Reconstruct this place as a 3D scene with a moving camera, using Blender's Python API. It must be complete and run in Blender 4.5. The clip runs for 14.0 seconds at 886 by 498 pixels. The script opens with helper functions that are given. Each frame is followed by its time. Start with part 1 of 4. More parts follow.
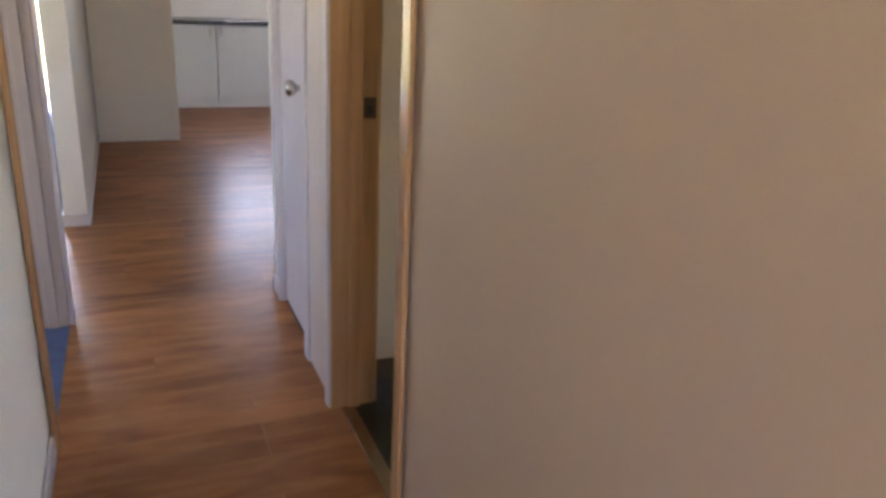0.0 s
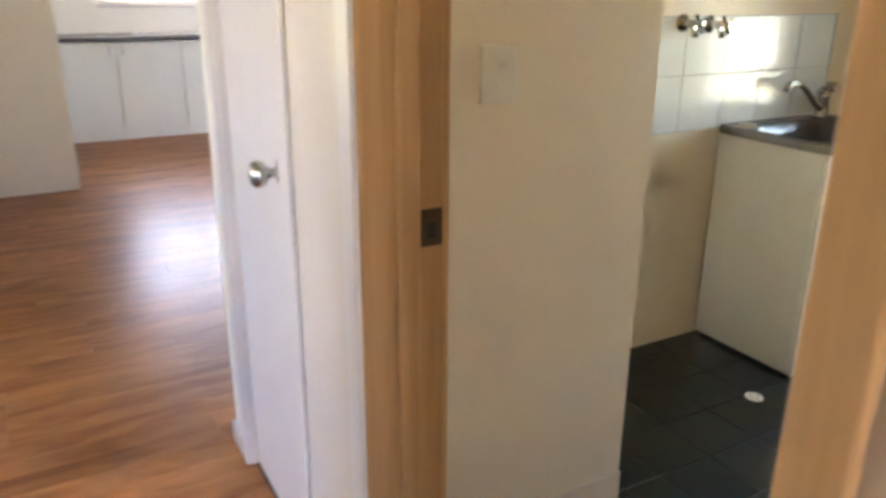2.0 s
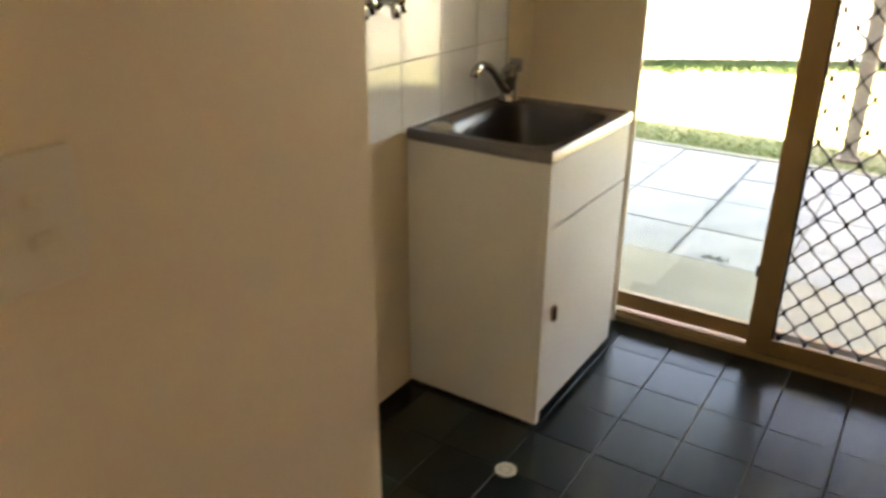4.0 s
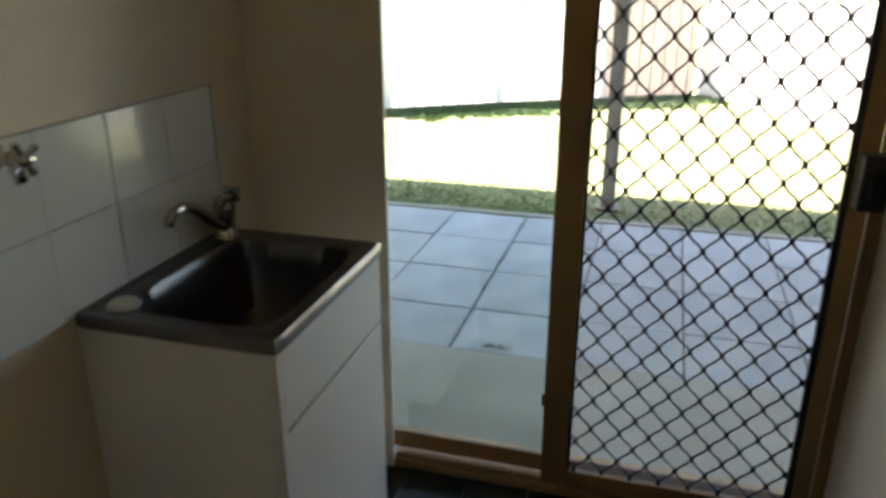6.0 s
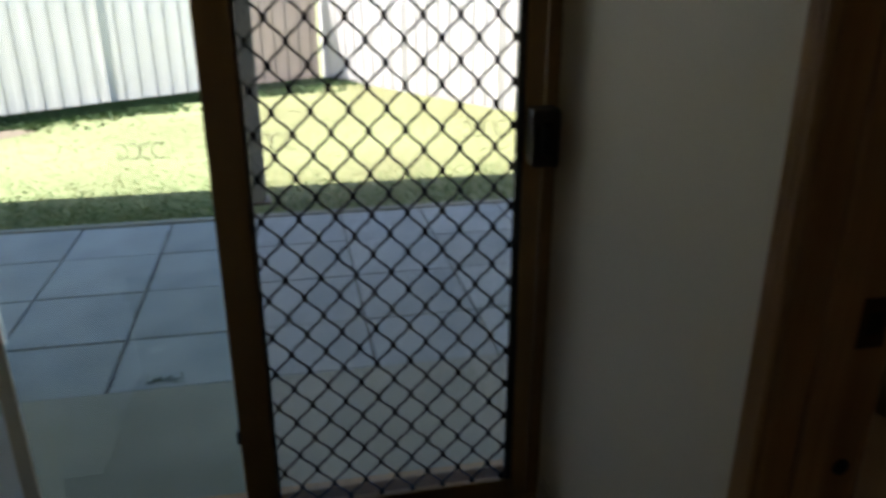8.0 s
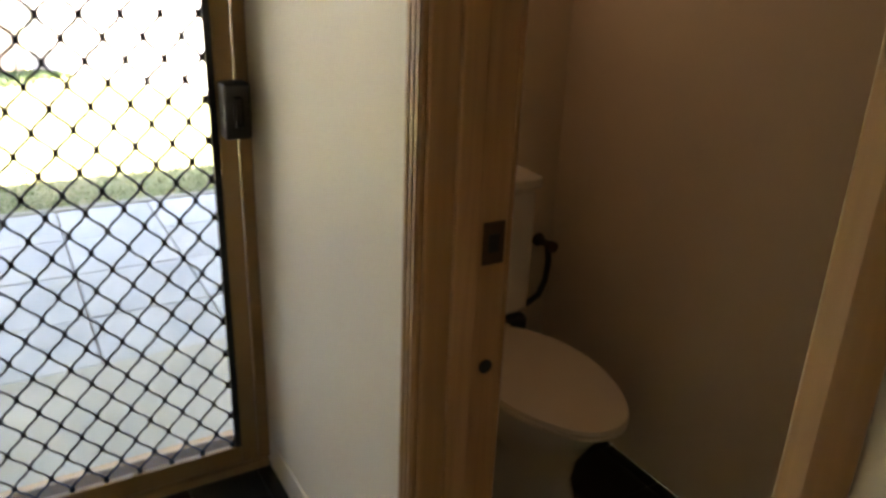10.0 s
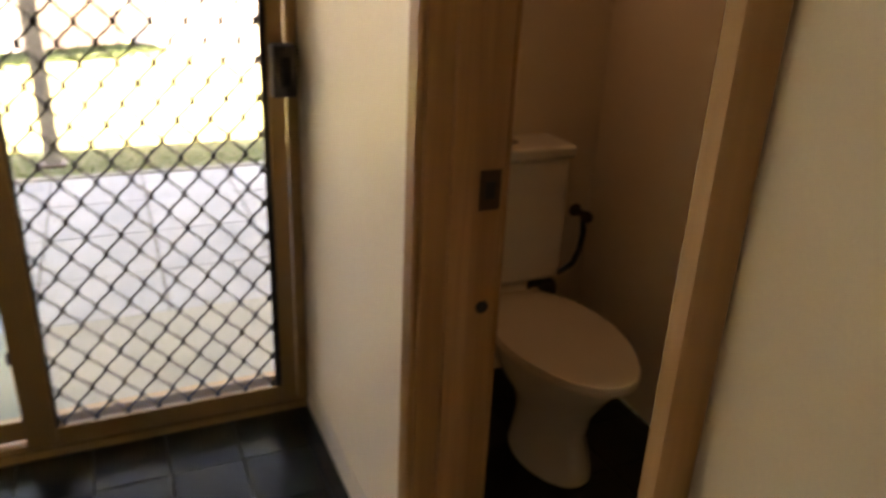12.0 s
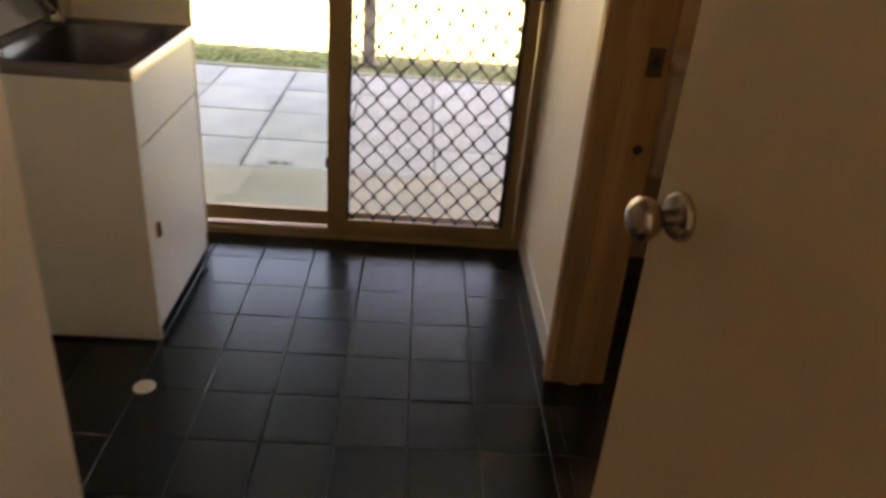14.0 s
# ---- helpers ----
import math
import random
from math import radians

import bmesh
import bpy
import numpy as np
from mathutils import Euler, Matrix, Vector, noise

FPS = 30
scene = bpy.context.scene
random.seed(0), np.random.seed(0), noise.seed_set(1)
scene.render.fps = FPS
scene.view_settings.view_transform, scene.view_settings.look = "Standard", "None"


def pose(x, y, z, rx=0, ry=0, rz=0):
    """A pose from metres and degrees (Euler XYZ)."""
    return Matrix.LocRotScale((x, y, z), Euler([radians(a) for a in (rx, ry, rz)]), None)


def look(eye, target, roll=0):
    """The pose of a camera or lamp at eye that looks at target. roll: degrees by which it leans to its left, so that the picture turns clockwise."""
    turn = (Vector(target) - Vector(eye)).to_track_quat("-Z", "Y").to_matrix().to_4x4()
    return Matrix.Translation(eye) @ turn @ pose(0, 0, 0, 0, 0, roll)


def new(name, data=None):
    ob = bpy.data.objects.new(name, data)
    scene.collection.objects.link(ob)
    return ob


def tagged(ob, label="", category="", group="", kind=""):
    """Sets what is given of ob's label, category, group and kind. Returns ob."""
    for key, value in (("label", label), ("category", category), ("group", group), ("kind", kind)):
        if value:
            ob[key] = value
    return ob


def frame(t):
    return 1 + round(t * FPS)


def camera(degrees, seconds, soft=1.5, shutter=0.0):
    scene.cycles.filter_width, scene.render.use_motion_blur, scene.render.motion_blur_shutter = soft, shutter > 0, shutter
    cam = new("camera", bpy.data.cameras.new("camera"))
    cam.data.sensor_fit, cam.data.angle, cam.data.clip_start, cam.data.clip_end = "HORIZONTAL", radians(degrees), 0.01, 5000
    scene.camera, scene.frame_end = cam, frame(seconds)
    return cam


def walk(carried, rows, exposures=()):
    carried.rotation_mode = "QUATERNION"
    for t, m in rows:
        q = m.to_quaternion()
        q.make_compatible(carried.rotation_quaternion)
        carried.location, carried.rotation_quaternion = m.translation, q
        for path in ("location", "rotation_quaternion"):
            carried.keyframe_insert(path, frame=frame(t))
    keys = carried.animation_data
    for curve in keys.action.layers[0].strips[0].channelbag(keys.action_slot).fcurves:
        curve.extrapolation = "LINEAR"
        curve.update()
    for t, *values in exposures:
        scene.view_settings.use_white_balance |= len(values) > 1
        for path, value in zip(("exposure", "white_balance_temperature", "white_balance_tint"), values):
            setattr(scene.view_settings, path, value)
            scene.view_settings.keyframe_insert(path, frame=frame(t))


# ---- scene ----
cam = camera(60.8, 14.0, soft=3.2, shutter=0.5)
PATH = [
    (0, pose(-0.578, -2.162, 1.346, 70.89, -2.57, -22.17)),
    (0.5, pose(-0.572, -1.851, 1.351, 71.16, -2.15, -20.45)),
    (1, pose(-0.553, -1.533, 1.358, 71.16, -1.16, -19.23)),
    (1.5, pose(-0.527, -1.242, 1.367, 71.11, -0.65, -22.28)),
    (2, pose(-0.453, -1.007, 1.362, 70.70, -0.38, -28.96)),
    (2.5, pose(-0.369, -0.770, 1.365, 69.51, 0.00, -36.11)),
    (3, pose(-0.260, -0.543, 1.373, 68.48, -0.10, -43.90)),
    (3.5, pose(-0.092, -0.354, 1.372, 67.58, -0.21, -51.86)),
    (3.7, pose(-0.008, -0.321, 1.383, 67.22, -0.26, -53.94)),
    (6, pose(0.690, -0.166, 1.558, 69.33, 0.10, -73.74)),
    (6.5, pose(0.850, -0.112, 1.539, 70.54, 0.01, -79.48)),
    (7, pose(0.963, -0.059, 1.521, 70.40, -0.34, -86.68)),
    (7.5, pose(1.000, -0.050, 1.498, 69.50, -0.04, -94.46)),
    (8, pose(0.991, -0.090, 1.466, 68.65, 0.06, -101.46)),
    (8.5, pose(0.963, -0.142, 1.448, 67.59, 0.14, -107.89)),
    (9, pose(0.914, -0.120, 1.442, 67.22, -0.51, -116.06)),
    (9.2, pose(0.880, -0.125, 1.456, 67.10, -0.99, -118.44)),
    (11.5, pose(0.738, -0.229, 1.435, 69.18, -2.64, -120.63)),
    (12, pose(0.631, -0.231, 1.428, 67.13, -2.44, -113.44)),
    (12.5, pose(0.471, -0.239, 1.407, 65.63, -2.68, -106.26)),
    (13, pose(0.299, -0.241, 1.421, 63.85, -2.84, -100.46)),
    (13.5, pose(0.078, -0.260, 1.396, 63.22, -3.46, -95.01)),
    (14, pose(-0.134, -0.230, 1.423, 62.66, -4.29, -91.00)),
]
EXPOSURES = [(0.0, 4.75, 6900, 26), (1.0, 5.6, 7100, 25), (1.5, 5.5, 7100, 24), (2.0, 5.62, 7250, 23), (3.0, 4.98, 7900, 24), (3.7, 4.95, 9300, 30), (5.8, 3.5, 7050, 22), (7.0, 2.35, 6550, 20), (7.5, 1.85, 6300, 18), (8.2, 1.85, 6300, 18), (8.6, 2.7, 6600, 18), (9.2, 3.8, 7200, 19), (11.3, 4.7, 8200, 34), (12.0, 4.5, 9500, 35), (13.0, 4.05, 9500, 40), (14.0, 4.2, 9400, 39)]
walk(cam, PATH, EXPOSURES)

# ---- world and lights ----
SUN_TO = Vector((0.02, 0.57, 0.82)).normalized()
world = bpy.data.worlds.new("sky")
scene.world = world
world.use_nodes = True
wn = world.node_tree.nodes
sky = wn.new("ShaderNodeTexSky")
sky.sky_type = "NISHITA"
sky.sun_disc = False
sky.sun_elevation = math.asin(SUN_TO.z)
sky.sun_rotation = math.atan2(SUN_TO.x, SUN_TO.y)
world.node_tree.links.new(sky.outputs[0], wn["Background"].inputs[0])
wn["Background"].inputs[1].default_value = 0.12

sun_data = bpy.data.lights.new("sun", "SUN")
sun_data.energy, sun_data.angle, sun_data.color = 5.0, radians(0.5), (1.0, 0.96, 0.9)
sun = new("sun", sun_data)
sun.matrix_world = look(SUN_TO * 30, (0, 0, 0))


def area_lamp(name, eye, target, w, h, watts, colour):
    d = bpy.data.lights.new(name, "AREA")
    d.shape, d.size, d.size_y, d.energy, d.color = "RECTANGLE", w, h, watts, colour
    ob = new(name, d)
    ob.matrix_world = look(eye, target)
    return ob


TOILET_LAMP_X = 2.70
DAY = (0.86, 0.93, 1.0)
area_lamp("kitchen_window_daylight", (0.95, 7.02, 1.5), (0.95, 0, 1.35), 1.1, 0.62, 0.42, DAY)
area_lamp("living_window_daylight", (-2.2, 7.0, 1.15), (-2.2, 0, 1.0), 2.0, 2.0, 0.6, DAY)
# Fill through the bedroom doorway; its window is assumed and unseen.
area_lamp("bedroom_fill_light", (-4.05, -0.2, 1.5), (0, -0.2, 1.2), 1.4, 1.1, 0.11, DAY)
# Unseen fill lamp, added to brighten the pantry and kitchen fronts.
area_lamp("dining_fill_light", (4.05, 2.3, 1.25), (-0.5, 4.4, 1.0), 2.0, 1.6, 7.4, (0.70, 0.83, 1.0))
# Added warm fill from the hall's unseen south end, for the near wall.
area_lamp("hall_end_fill_light", (-0.42, -3.65, 1.45), (-0.42, 0, 1.2), 0.6, 1.2, 0.16, (1.0, 0.66, 0.44))

# Warm fill added to lift the dark toilet room; its window is made up.
area_lamp("toilet_fill_light", (TOILET_LAMP_X, -1.33, 1.80), (1.2, -1.33, 0.9), 0.40, 0.42, 0.056, (1.0, 0.74, 0.48))

# ---- materials ----


def material(name, base, rough=0.6, metal=0.0, vary=0.08, scale=6.0, bump=0.08, fine=120.0, coat=0.0, random_shade=0.0, stain=None, spec=0.5):
    """Base colour varied at two scales, with fine relief."""
    m = bpy.data.materials.new(name)
    m.use_nodes = True
    nt = m.node_tree
    n, l = nt.nodes, nt.links
    b = n["Principled BSDF"]
    b.inputs["Metallic"].default_value = metal
    b.inputs["Specular IOR Level"].default_value = spec
    b.inputs["Coat Weight"].default_value = coat
    b.inputs["Coat Roughness"].default_value = 0.12
    co = n.new("ShaderNodeTexCoord")
    big = n.new("ShaderNodeTexNoise")
    big.inputs["Scale"].default_value = scale
    big.inputs["Detail"].default_value = 6
    l.new(co.outputs["Object"], big.inputs["Vector"])
    small = n.new("ShaderNodeTexNoise")
    small.inputs["Scale"].default_value = fine
    small.inputs["Detail"].default_value = 3
    l.new(co.outputs["Object"], small.inputs["Vector"])
    mix = n.new("ShaderNodeMixRGB")
    dark = stain or tuple(c * 0.72 for c in base)
    mix.inputs[1].default_value = (*base, 1)
    mix.inputs[2].default_value = (*dark, 1)
    ramp = n.new("ShaderNodeMapRange")
    ramp.inputs[1].default_value, ramp.inputs[2].default_value = 0.35, 0.75
    ramp.inputs[3].default_value, ramp.inputs[4].default_value = 0.0, min(1.0, vary * 5)
    l.new(big.outputs["Fac"], ramp.inputs[0])
    l.new(ramp.outputs[0], mix.inputs[0])
    hsv = n.new("ShaderNodeHueSaturation")
    val = n.new("ShaderNodeMapRange")
    val.inputs[3].default_value, val.inputs[4].default_value = 1 - vary, 1 + vary
    l.new(small.outputs["Fac"], val.inputs[0])
    out = val.outputs[0]
    if random_shade:
        info = n.new("ShaderNodeObjectInfo")
        r = n.new("ShaderNodeMapRange")
        r.inputs[3].default_value, r.inputs[4].default_value = 1 - random_shade, 1 + random_shade
        l.new(info.outputs["Random"], r.inputs[0])
        mul = n.new("ShaderNodeMath")
        mul.operation = "MULTIPLY"
        l.new(out, mul.inputs[0])
        l.new(r.outputs[0], mul.inputs[1])
        out = mul.outputs[0]
    l.new(out, hsv.inputs["Value"])
    l.new(mix.outputs[0], hsv.inputs["Color"])
    l.new(hsv.outputs[0], b.inputs["Base Color"])
    rr = n.new("ShaderNodeMapRange")
    rr.inputs[3].default_value, rr.inputs[4].default_value = max(0.02, rough * 0.85), min(1.0, rough * 1.15)
    l.new(big.outputs["Fac"], rr.inputs[0])
    l.new(rr.outputs[0], b.inputs["Roughness"])
    if bump:
        bp = n.new("ShaderNodeBump")
        bp.inputs["Strength"].default_value = bump
        bp.inputs["Distance"].default_value = 0.002
        l.new(small.outputs["Fac"], bp.inputs["Height"])
        l.new(bp.outputs[0], b.inputs["Normal"])
    return m


def wood(name, light, dark, rough, coat, along=(1.2, 22, 22), random_shade=0.2):
    """Streaky timber; along: stretch of the grain."""
    m = bpy.data.materials.new(name)
    m.use_nodes = True
    n, l = m.node_tree.nodes, m.node_tree.links
    b = n["Principled BSDF"]
    co = n.new("ShaderNodeTexCoord")
    info = n.new("ShaderNodeObjectInfo")
    add = n.new("ShaderNodeVectorMath")
    add.operation = "ADD"
    sc = n.new("ShaderNodeVectorMath")
    sc.operation = "SCALE"
    cmb = n.new("ShaderNodeCombineXYZ")
    for i in range(3):
        l.new(info.outputs["Random"], cmb.inputs[i])
    l.new(cmb.outputs[0], sc.inputs[0])
    sc.inputs["Scale"].default_value = 37.0
    l.new(co.outputs["Object"], add.inputs[0])
    l.new(sc.outputs[0], add.inputs[1])
    mp = n.new("ShaderNodeMapping")
    mp.inputs["Scale"].default_value = along
    l.new(add.outputs[0], mp.inputs[0])
    t1 = n.new("ShaderNodeTexNoise")
    t1.inputs["Scale"].default_value, t1.inputs["Detail"].default_value, t1.inputs["Distortion"].default_value = 1.0, 8, 0.6
    l.new(mp.outputs[0], t1.inputs["Vector"])
    t2 = n.new("ShaderNodeTexNoise")
    t2.inputs["Scale"].default_value, t2.inputs["Detail"].default_value = 7.0, 4
    l.new(mp.outputs[0], t2.inputs["Vector"])
    r1 = n.new("ShaderNodeMapRange")
    r1.inputs[1].default_value, r1.inputs[2].default_value = 0.36, 0.66
    l.new(t1.outputs["Fac"], r1.inputs[0])
    mix = n.new("ShaderNodeMixRGB")
    mix.inputs[1].default_value, mix.inputs[2].default_value = (*light, 1), (*dark, 1)
    l.new(r1.outputs[0], mix.inputs[0])
    hsv = n.new("ShaderNodeHueSaturation")
    r2 = n.new("ShaderNodeMapRange")
    r2.inputs[3].default_value, r2.inputs[4].default_value = 1 - random_shade, 1 + random_shade
    l.new(info.outputs["Random"], r2.inputs[0])
    r3 = n.new("ShaderNodeMapRange")
    r3.inputs[3].default_value, r3.inputs[4].default_value = 0.86, 1.14
    l.new(t2.outputs["Fac"], r3.inputs[0])
    mu = n.new("ShaderNodeMath")
    mu.operation = "MULTIPLY"
    l.new(r2.outputs[0], mu.inputs[0])
    l.new(r3.outputs[0], mu.inputs[1])
    l.new(mu.outputs[0], hsv.inputs["Value"])
    l.new(mix.outputs[0], hsv.inputs["Color"])
    l.new(hsv.outputs[0], b.inputs["Base Color"])
    b.inputs["Roughness"].default_value = rough
    b.inputs["Coat Weight"].default_value = coat
    b.inputs["Specular IOR Level"].default_value = 0.08
    b.inputs["Coat Roughness"].default_value = 0.15
    bp = n.new("ShaderNodeBump")
    bp.inputs["Strength"].default_value, bp.inputs["Distance"].default_value = 0.06, 0.001
    l.new(t2.outputs["Fac"], bp.inputs["Height"])
    l.new(bp.outputs[0], b.inputs["Normal"])
    return m


CREAM = material("cream_wall_paint", (0.82, 0.70, 0.535), 0.5, vary=0.03, scale=2.5, bump=0.05, fine=220)
WHITE_WALL = material("off_white_wall_paint", (0.82, 0.79, 0.74), 0.6, vary=0.03, scale=2.0, bump=0.05, fine=220)
# Cream toned down to beige: the near wall's dim warm light as colour.
HALL_WALL_SHADED = material("cream_paint_warm_shade", (0.56, 0.43, 0.325), 0.55, vary=0.05, scale=1.6, bump=0.05, fine=220)
CEILING = material("ceiling_paint", (0.86, 0.84, 0.80), 0.8, vary=0.03, bump=0.05)
TAN = wood("tan_varnished_timber", (0.55, 0.322, 0.162), (0.43, 0.243, 0.112), 0.38, 0.25, along=(18, 18, 0.9), random_shade=0.06)
# White trim darkened to grey-brown, so the jambs' shade sits in the colour.
JAMB_SHADED = material("shaded_jamb_paint", (0.44, 0.36, 0.32), 0.45, vary=0.06, scale=4, bump=0.05)
NIB = material("pale_pink_wall_paint", (0.62, 0.54, 0.50), 0.5, vary=0.03, scale=2.5, bump=0.05, fine=220)
TRIM = material("white_gloss_trim_paint", (0.62, 0.57, 0.58), 0.32, vary=0.03, scale=3, bump=0.04)
DOOR_CREAM = material("cream_door_paint", (0.57, 0.39, 0.23), 0.30, vary=0.04, scale=2.2, bump=0.02)
DOOR_WHITE = material("white_door_paint", (0.62, 0.575, 0.60), 0.35, vary=0.02, bump=0.03)
CABINET = material("white_enamel_cabinet", (0.80, 0.78, 0.72), 0.32, vary=0.03, scale=4, bump=0.02)
PANTRY_CREAM = material("cream_pantry_panel", (0.86, 0.81, 0.71), 0.4, vary=0.02, bump=0.02)
LAMINATE_WHITE = material("white_kitchen_laminate", (0.68, 0.70, 0.68), 0.35, vary=0.02, bump=0.02)
HANDLE = material("pale_grey_pull", (0.50, 0.50, 0.50), 0.35, metal=0.3, vary=0.03)
BENCH = material("dark_benchtop_laminate", (0.06, 0.06, 0.075), 0.25, vary=0.08)
PLANK = wood("brown_laminate_floor", (0.40, 0.175, 0.075), (0.22, 0.085, 0.034), 0.30, 0.0, along=(2.6, 10, 10), random_shade=0.13)
GAP = material("dark_joint", (0.05, 0.03, 0.02), 0.8)
TILE = material("dark_slate_tile", (0.008, 0.0145, 0.0145), 0.26, vary=0.2, scale=9, bump=0.09, fine=45, random_shade=0.2, spec=0.5)
GROUT = material("pale_floor_grout", (0.065, 0.065, 0.06), 0.75, vary=0.15, stain=(0.05, 0.05, 0.05))
WALL_TILE = material("white_glazed_tile", (0.78, 0.79, 0.76), 0.12, vary=0.02, scale=5, bump=0.12, fine=14, random_shade=0.03)
WALL_GROUT = material("wall_tile_grout", (0.5, 0.48, 0.43), 0.8)
STEEL = material("brushed_stainless_steel", (0.20, 0.18, 0.17), 0.30, metal=1.0, vary=0.05, scale=3, bump=0.1)
CHROME = material("chrome", (0.52, 0.50, 0.48), 0.12, metal=1.0, vary=0.02, bump=0.0)
SATIN = material("satin_nickel_knob", (0.45, 0.35, 0.26), 0.26, metal=1.0, vary=0.03, bump=0.02)
PLATE = material("dark_strike_plate", (0.12, 0.085, 0.06), 0.4, metal=1.0, vary=0.1)
BRONZE = material("bronze_aluminium_frame", (0.36, 0.215, 0.09), 0.38, metal=0.35, vary=0.05, scale=8, bump=0.03)
GRILLE = material("black_grille_metal", (0.022, 0.021, 0.02), 0.5, metal=0.2, vary=0.1)
LATCH = material("dark_bronze_plastic", (0.045, 0.032, 0.024), 0.42, vary=0.1)
BLACK = material("black_plastic", (0.015, 0.015, 0.015), 0.45, vary=0.1)
PORCELAIN = material("white_porcelain", (0.78, 0.74, 0.64), 0.15, vary=0.02, bump=0.01)
SEAT = material("cream_plastic_seat", (0.76, 0.68, 0.54), 0.3, vary=0.02, bump=0.01)
SWITCH = material("white_plastic_plate", (0.78, 0.72, 0.6), 0.35, vary=0.02, bump=0.0)
CARPET = material("blue_carpet", (0.09, 0.13, 0.27), 0.95, vary=0.15, scale=20, bump=0.8, fine=260)
CONCRETE = material("pale_concrete_slab", (0.30, 0.30, 0.25), 0.85, vary=0.14, scale=2.6, bump=0.4, fine=70, stain=(0.18, 0.185, 0.145))
PAVER = material("grey_concrete_paver", (0.365, 0.395, 0.395), 0.85, vary=0.14, scale=3, stain=(0.22, 0.25, 0.26), bump=0.4, fine=60, random_shade=0.1)
SOIL = material("dark_paver_joint", (0.075, 0.07, 0.065), 0.95, vary=0.2)
EARTH = material("bare_brown_earth", (0.24, 0.17, 0.12), 0.95, vary=0.25, scale=5, bump=0.6, fine=60)
LAWN = material("lawn_soil", (0.29, 0.31, 0.13), 0.95, vary=0.3, scale=0.6, bump=0.6, fine=50, stain=(0.2, 0.19, 0.08))
GRASS = material("grass_blades", (0.20, 0.27, 0.085), 0.7, vary=0.3, scale=0.55, bump=0.0, stain=(0.50, 0.45, 0.26))
# Green grass darkened further, to paint the shadow strip along the fence.
VERGE_SHADED = material("shade_dark_grass", (0.06, 0.11, 0.025), 0.7, vary=0.25, scale=1.5, bump=0.0)
EDGE_GRASS = material("lush_green_grass", (0.12, 0.19, 0.045), 0.7, vary=0.25, scale=1.8, bump=0.0)
POST = material("grey_brown_post", (0.17, 0.16, 0.14), 0.7, vary=0.15, scale=8)
# Fence steel toned brown: tree shade near the corner put into the colour.
FENCE_SHADED = material("shaded_steel_fence", (0.55, 0.48, 0.43), 0.55, vary=0.1, scale=3, bump=0.05)
FENCE = material("cream_steel_fence", (0.79, 0.75, 0.72), 0.5, vary=0.05, scale=2, bump=0.05)
ROOF = material("grey_blue_roof", (0.055, 0.075, 0.11), 0.7, vary=0.1)
BRICK = material("pale_brick_wall", (0.45, 0.36, 0.28), 0.85, vary=0.12, scale=12)
LEAF = material("tree_leaves", (0.05, 0.075, 0.03), 0.6, vary=0.3, scale=2, bump=0)
BARK = material("bark", (0.16, 0.11, 0.08), 0.9, vary=0.2, scale=9, bump=0.7, fine=40)
DECAL = material("grey_glass_marking", (0.28, 0.26, 0.22), 0.6, vary=0.05)


def glass(name, tint):
    """Clear pane: lets light through in its tint and mirrors by Fresnel."""
    m = bpy.data.materials.new(name)
    m.use_nodes = True
    n, l = m.node_tree.nodes, m.node_tree.links
    n.remove(n["Principled BSDF"])
    through_, gloss, mix, fres = n.new("ShaderNodeBsdfTransparent"), n.new("ShaderNodeBsdfGlossy"), n.new("ShaderNodeMixShader"), n.new("ShaderNodeFresnel")
    through_.inputs[0].default_value = (*tint, 1)
    gloss.inputs["Roughness"].default_value = 0.02
    fres.inputs[0].default_value = 1.45
    l.new(fres.outputs[0], mix.inputs[0])
    l.new(through_.outputs[0], mix.inputs[1])
    l.new(gloss.outputs[0], mix.inputs[2])
    l.new(mix.outputs[0], n["Material Output"].inputs[0])
    return m


GLASS = glass("clear_window_glass", (0.95, 0.97, 0.96))
GLASS_GREEN = glass("green_tinted_glass", (0.88, 0.945, 0.935))

FLYWIRE = bpy.data.materials.new("grey_fly_wire")
FLYWIRE.use_nodes = True
fn, fl = FLYWIRE.node_tree.nodes, FLYWIRE.node_tree.links
fly_t, fly_m, fly_n = fn.new("ShaderNodeBsdfTransparent"), fn.new("ShaderNodeMixShader"), fn.new("ShaderNodeTexNoise")
fly_r, fly_b = fn.new("ShaderNodeMapRange"), fn.new("ShaderNodeBsdfTranslucent")
fn.remove(fn["Principled BSDF"])
fly_b.inputs["Color"].default_value = (0.30, 0.29, 0.28, 1)
fly_n.inputs["Scale"].default_value = 5.0
fly_r.inputs[3].default_value, fly_r.inputs[4].default_value = 0.06, 0.12
fl.new(fly_n.outputs["Fac"], fly_r.inputs[0])
fl.new(fly_r.outputs[0], fly_m.inputs[0])
fl.new(fly_t.outputs[0], fly_m.inputs[1])
fl.new(fly_b.outputs[0], fly_m.inputs[2])
fl.new(fly_m.outputs[0], fn["Material Output"].inputs[0])

# ---- mesh helpers ----
ORG = {}


def bx(bm, x0, x1, y0, y1, z0, z1, bevel=0.0, seg=1):
    """A box, with bevelled edges where asked."""
    vs = bmesh.ops.create_cube(bm, size=1.0)["verts"]
    for v in vs:
        v.co = Vector((x0 + (v.co.x + 0.5) * (x1 - x0), y0 + (v.co.y + 0.5) * (y1 - y0), z0 + (v.co.z + 0.5) * (z1 - z0)))
    if bevel:
        es = list({e for v in vs for e in v.link_edges})
        bmesh.ops.bevel(bm, geom=es, offset=bevel, segments=seg, affect="EDGES", profile=0.5)
    return bm


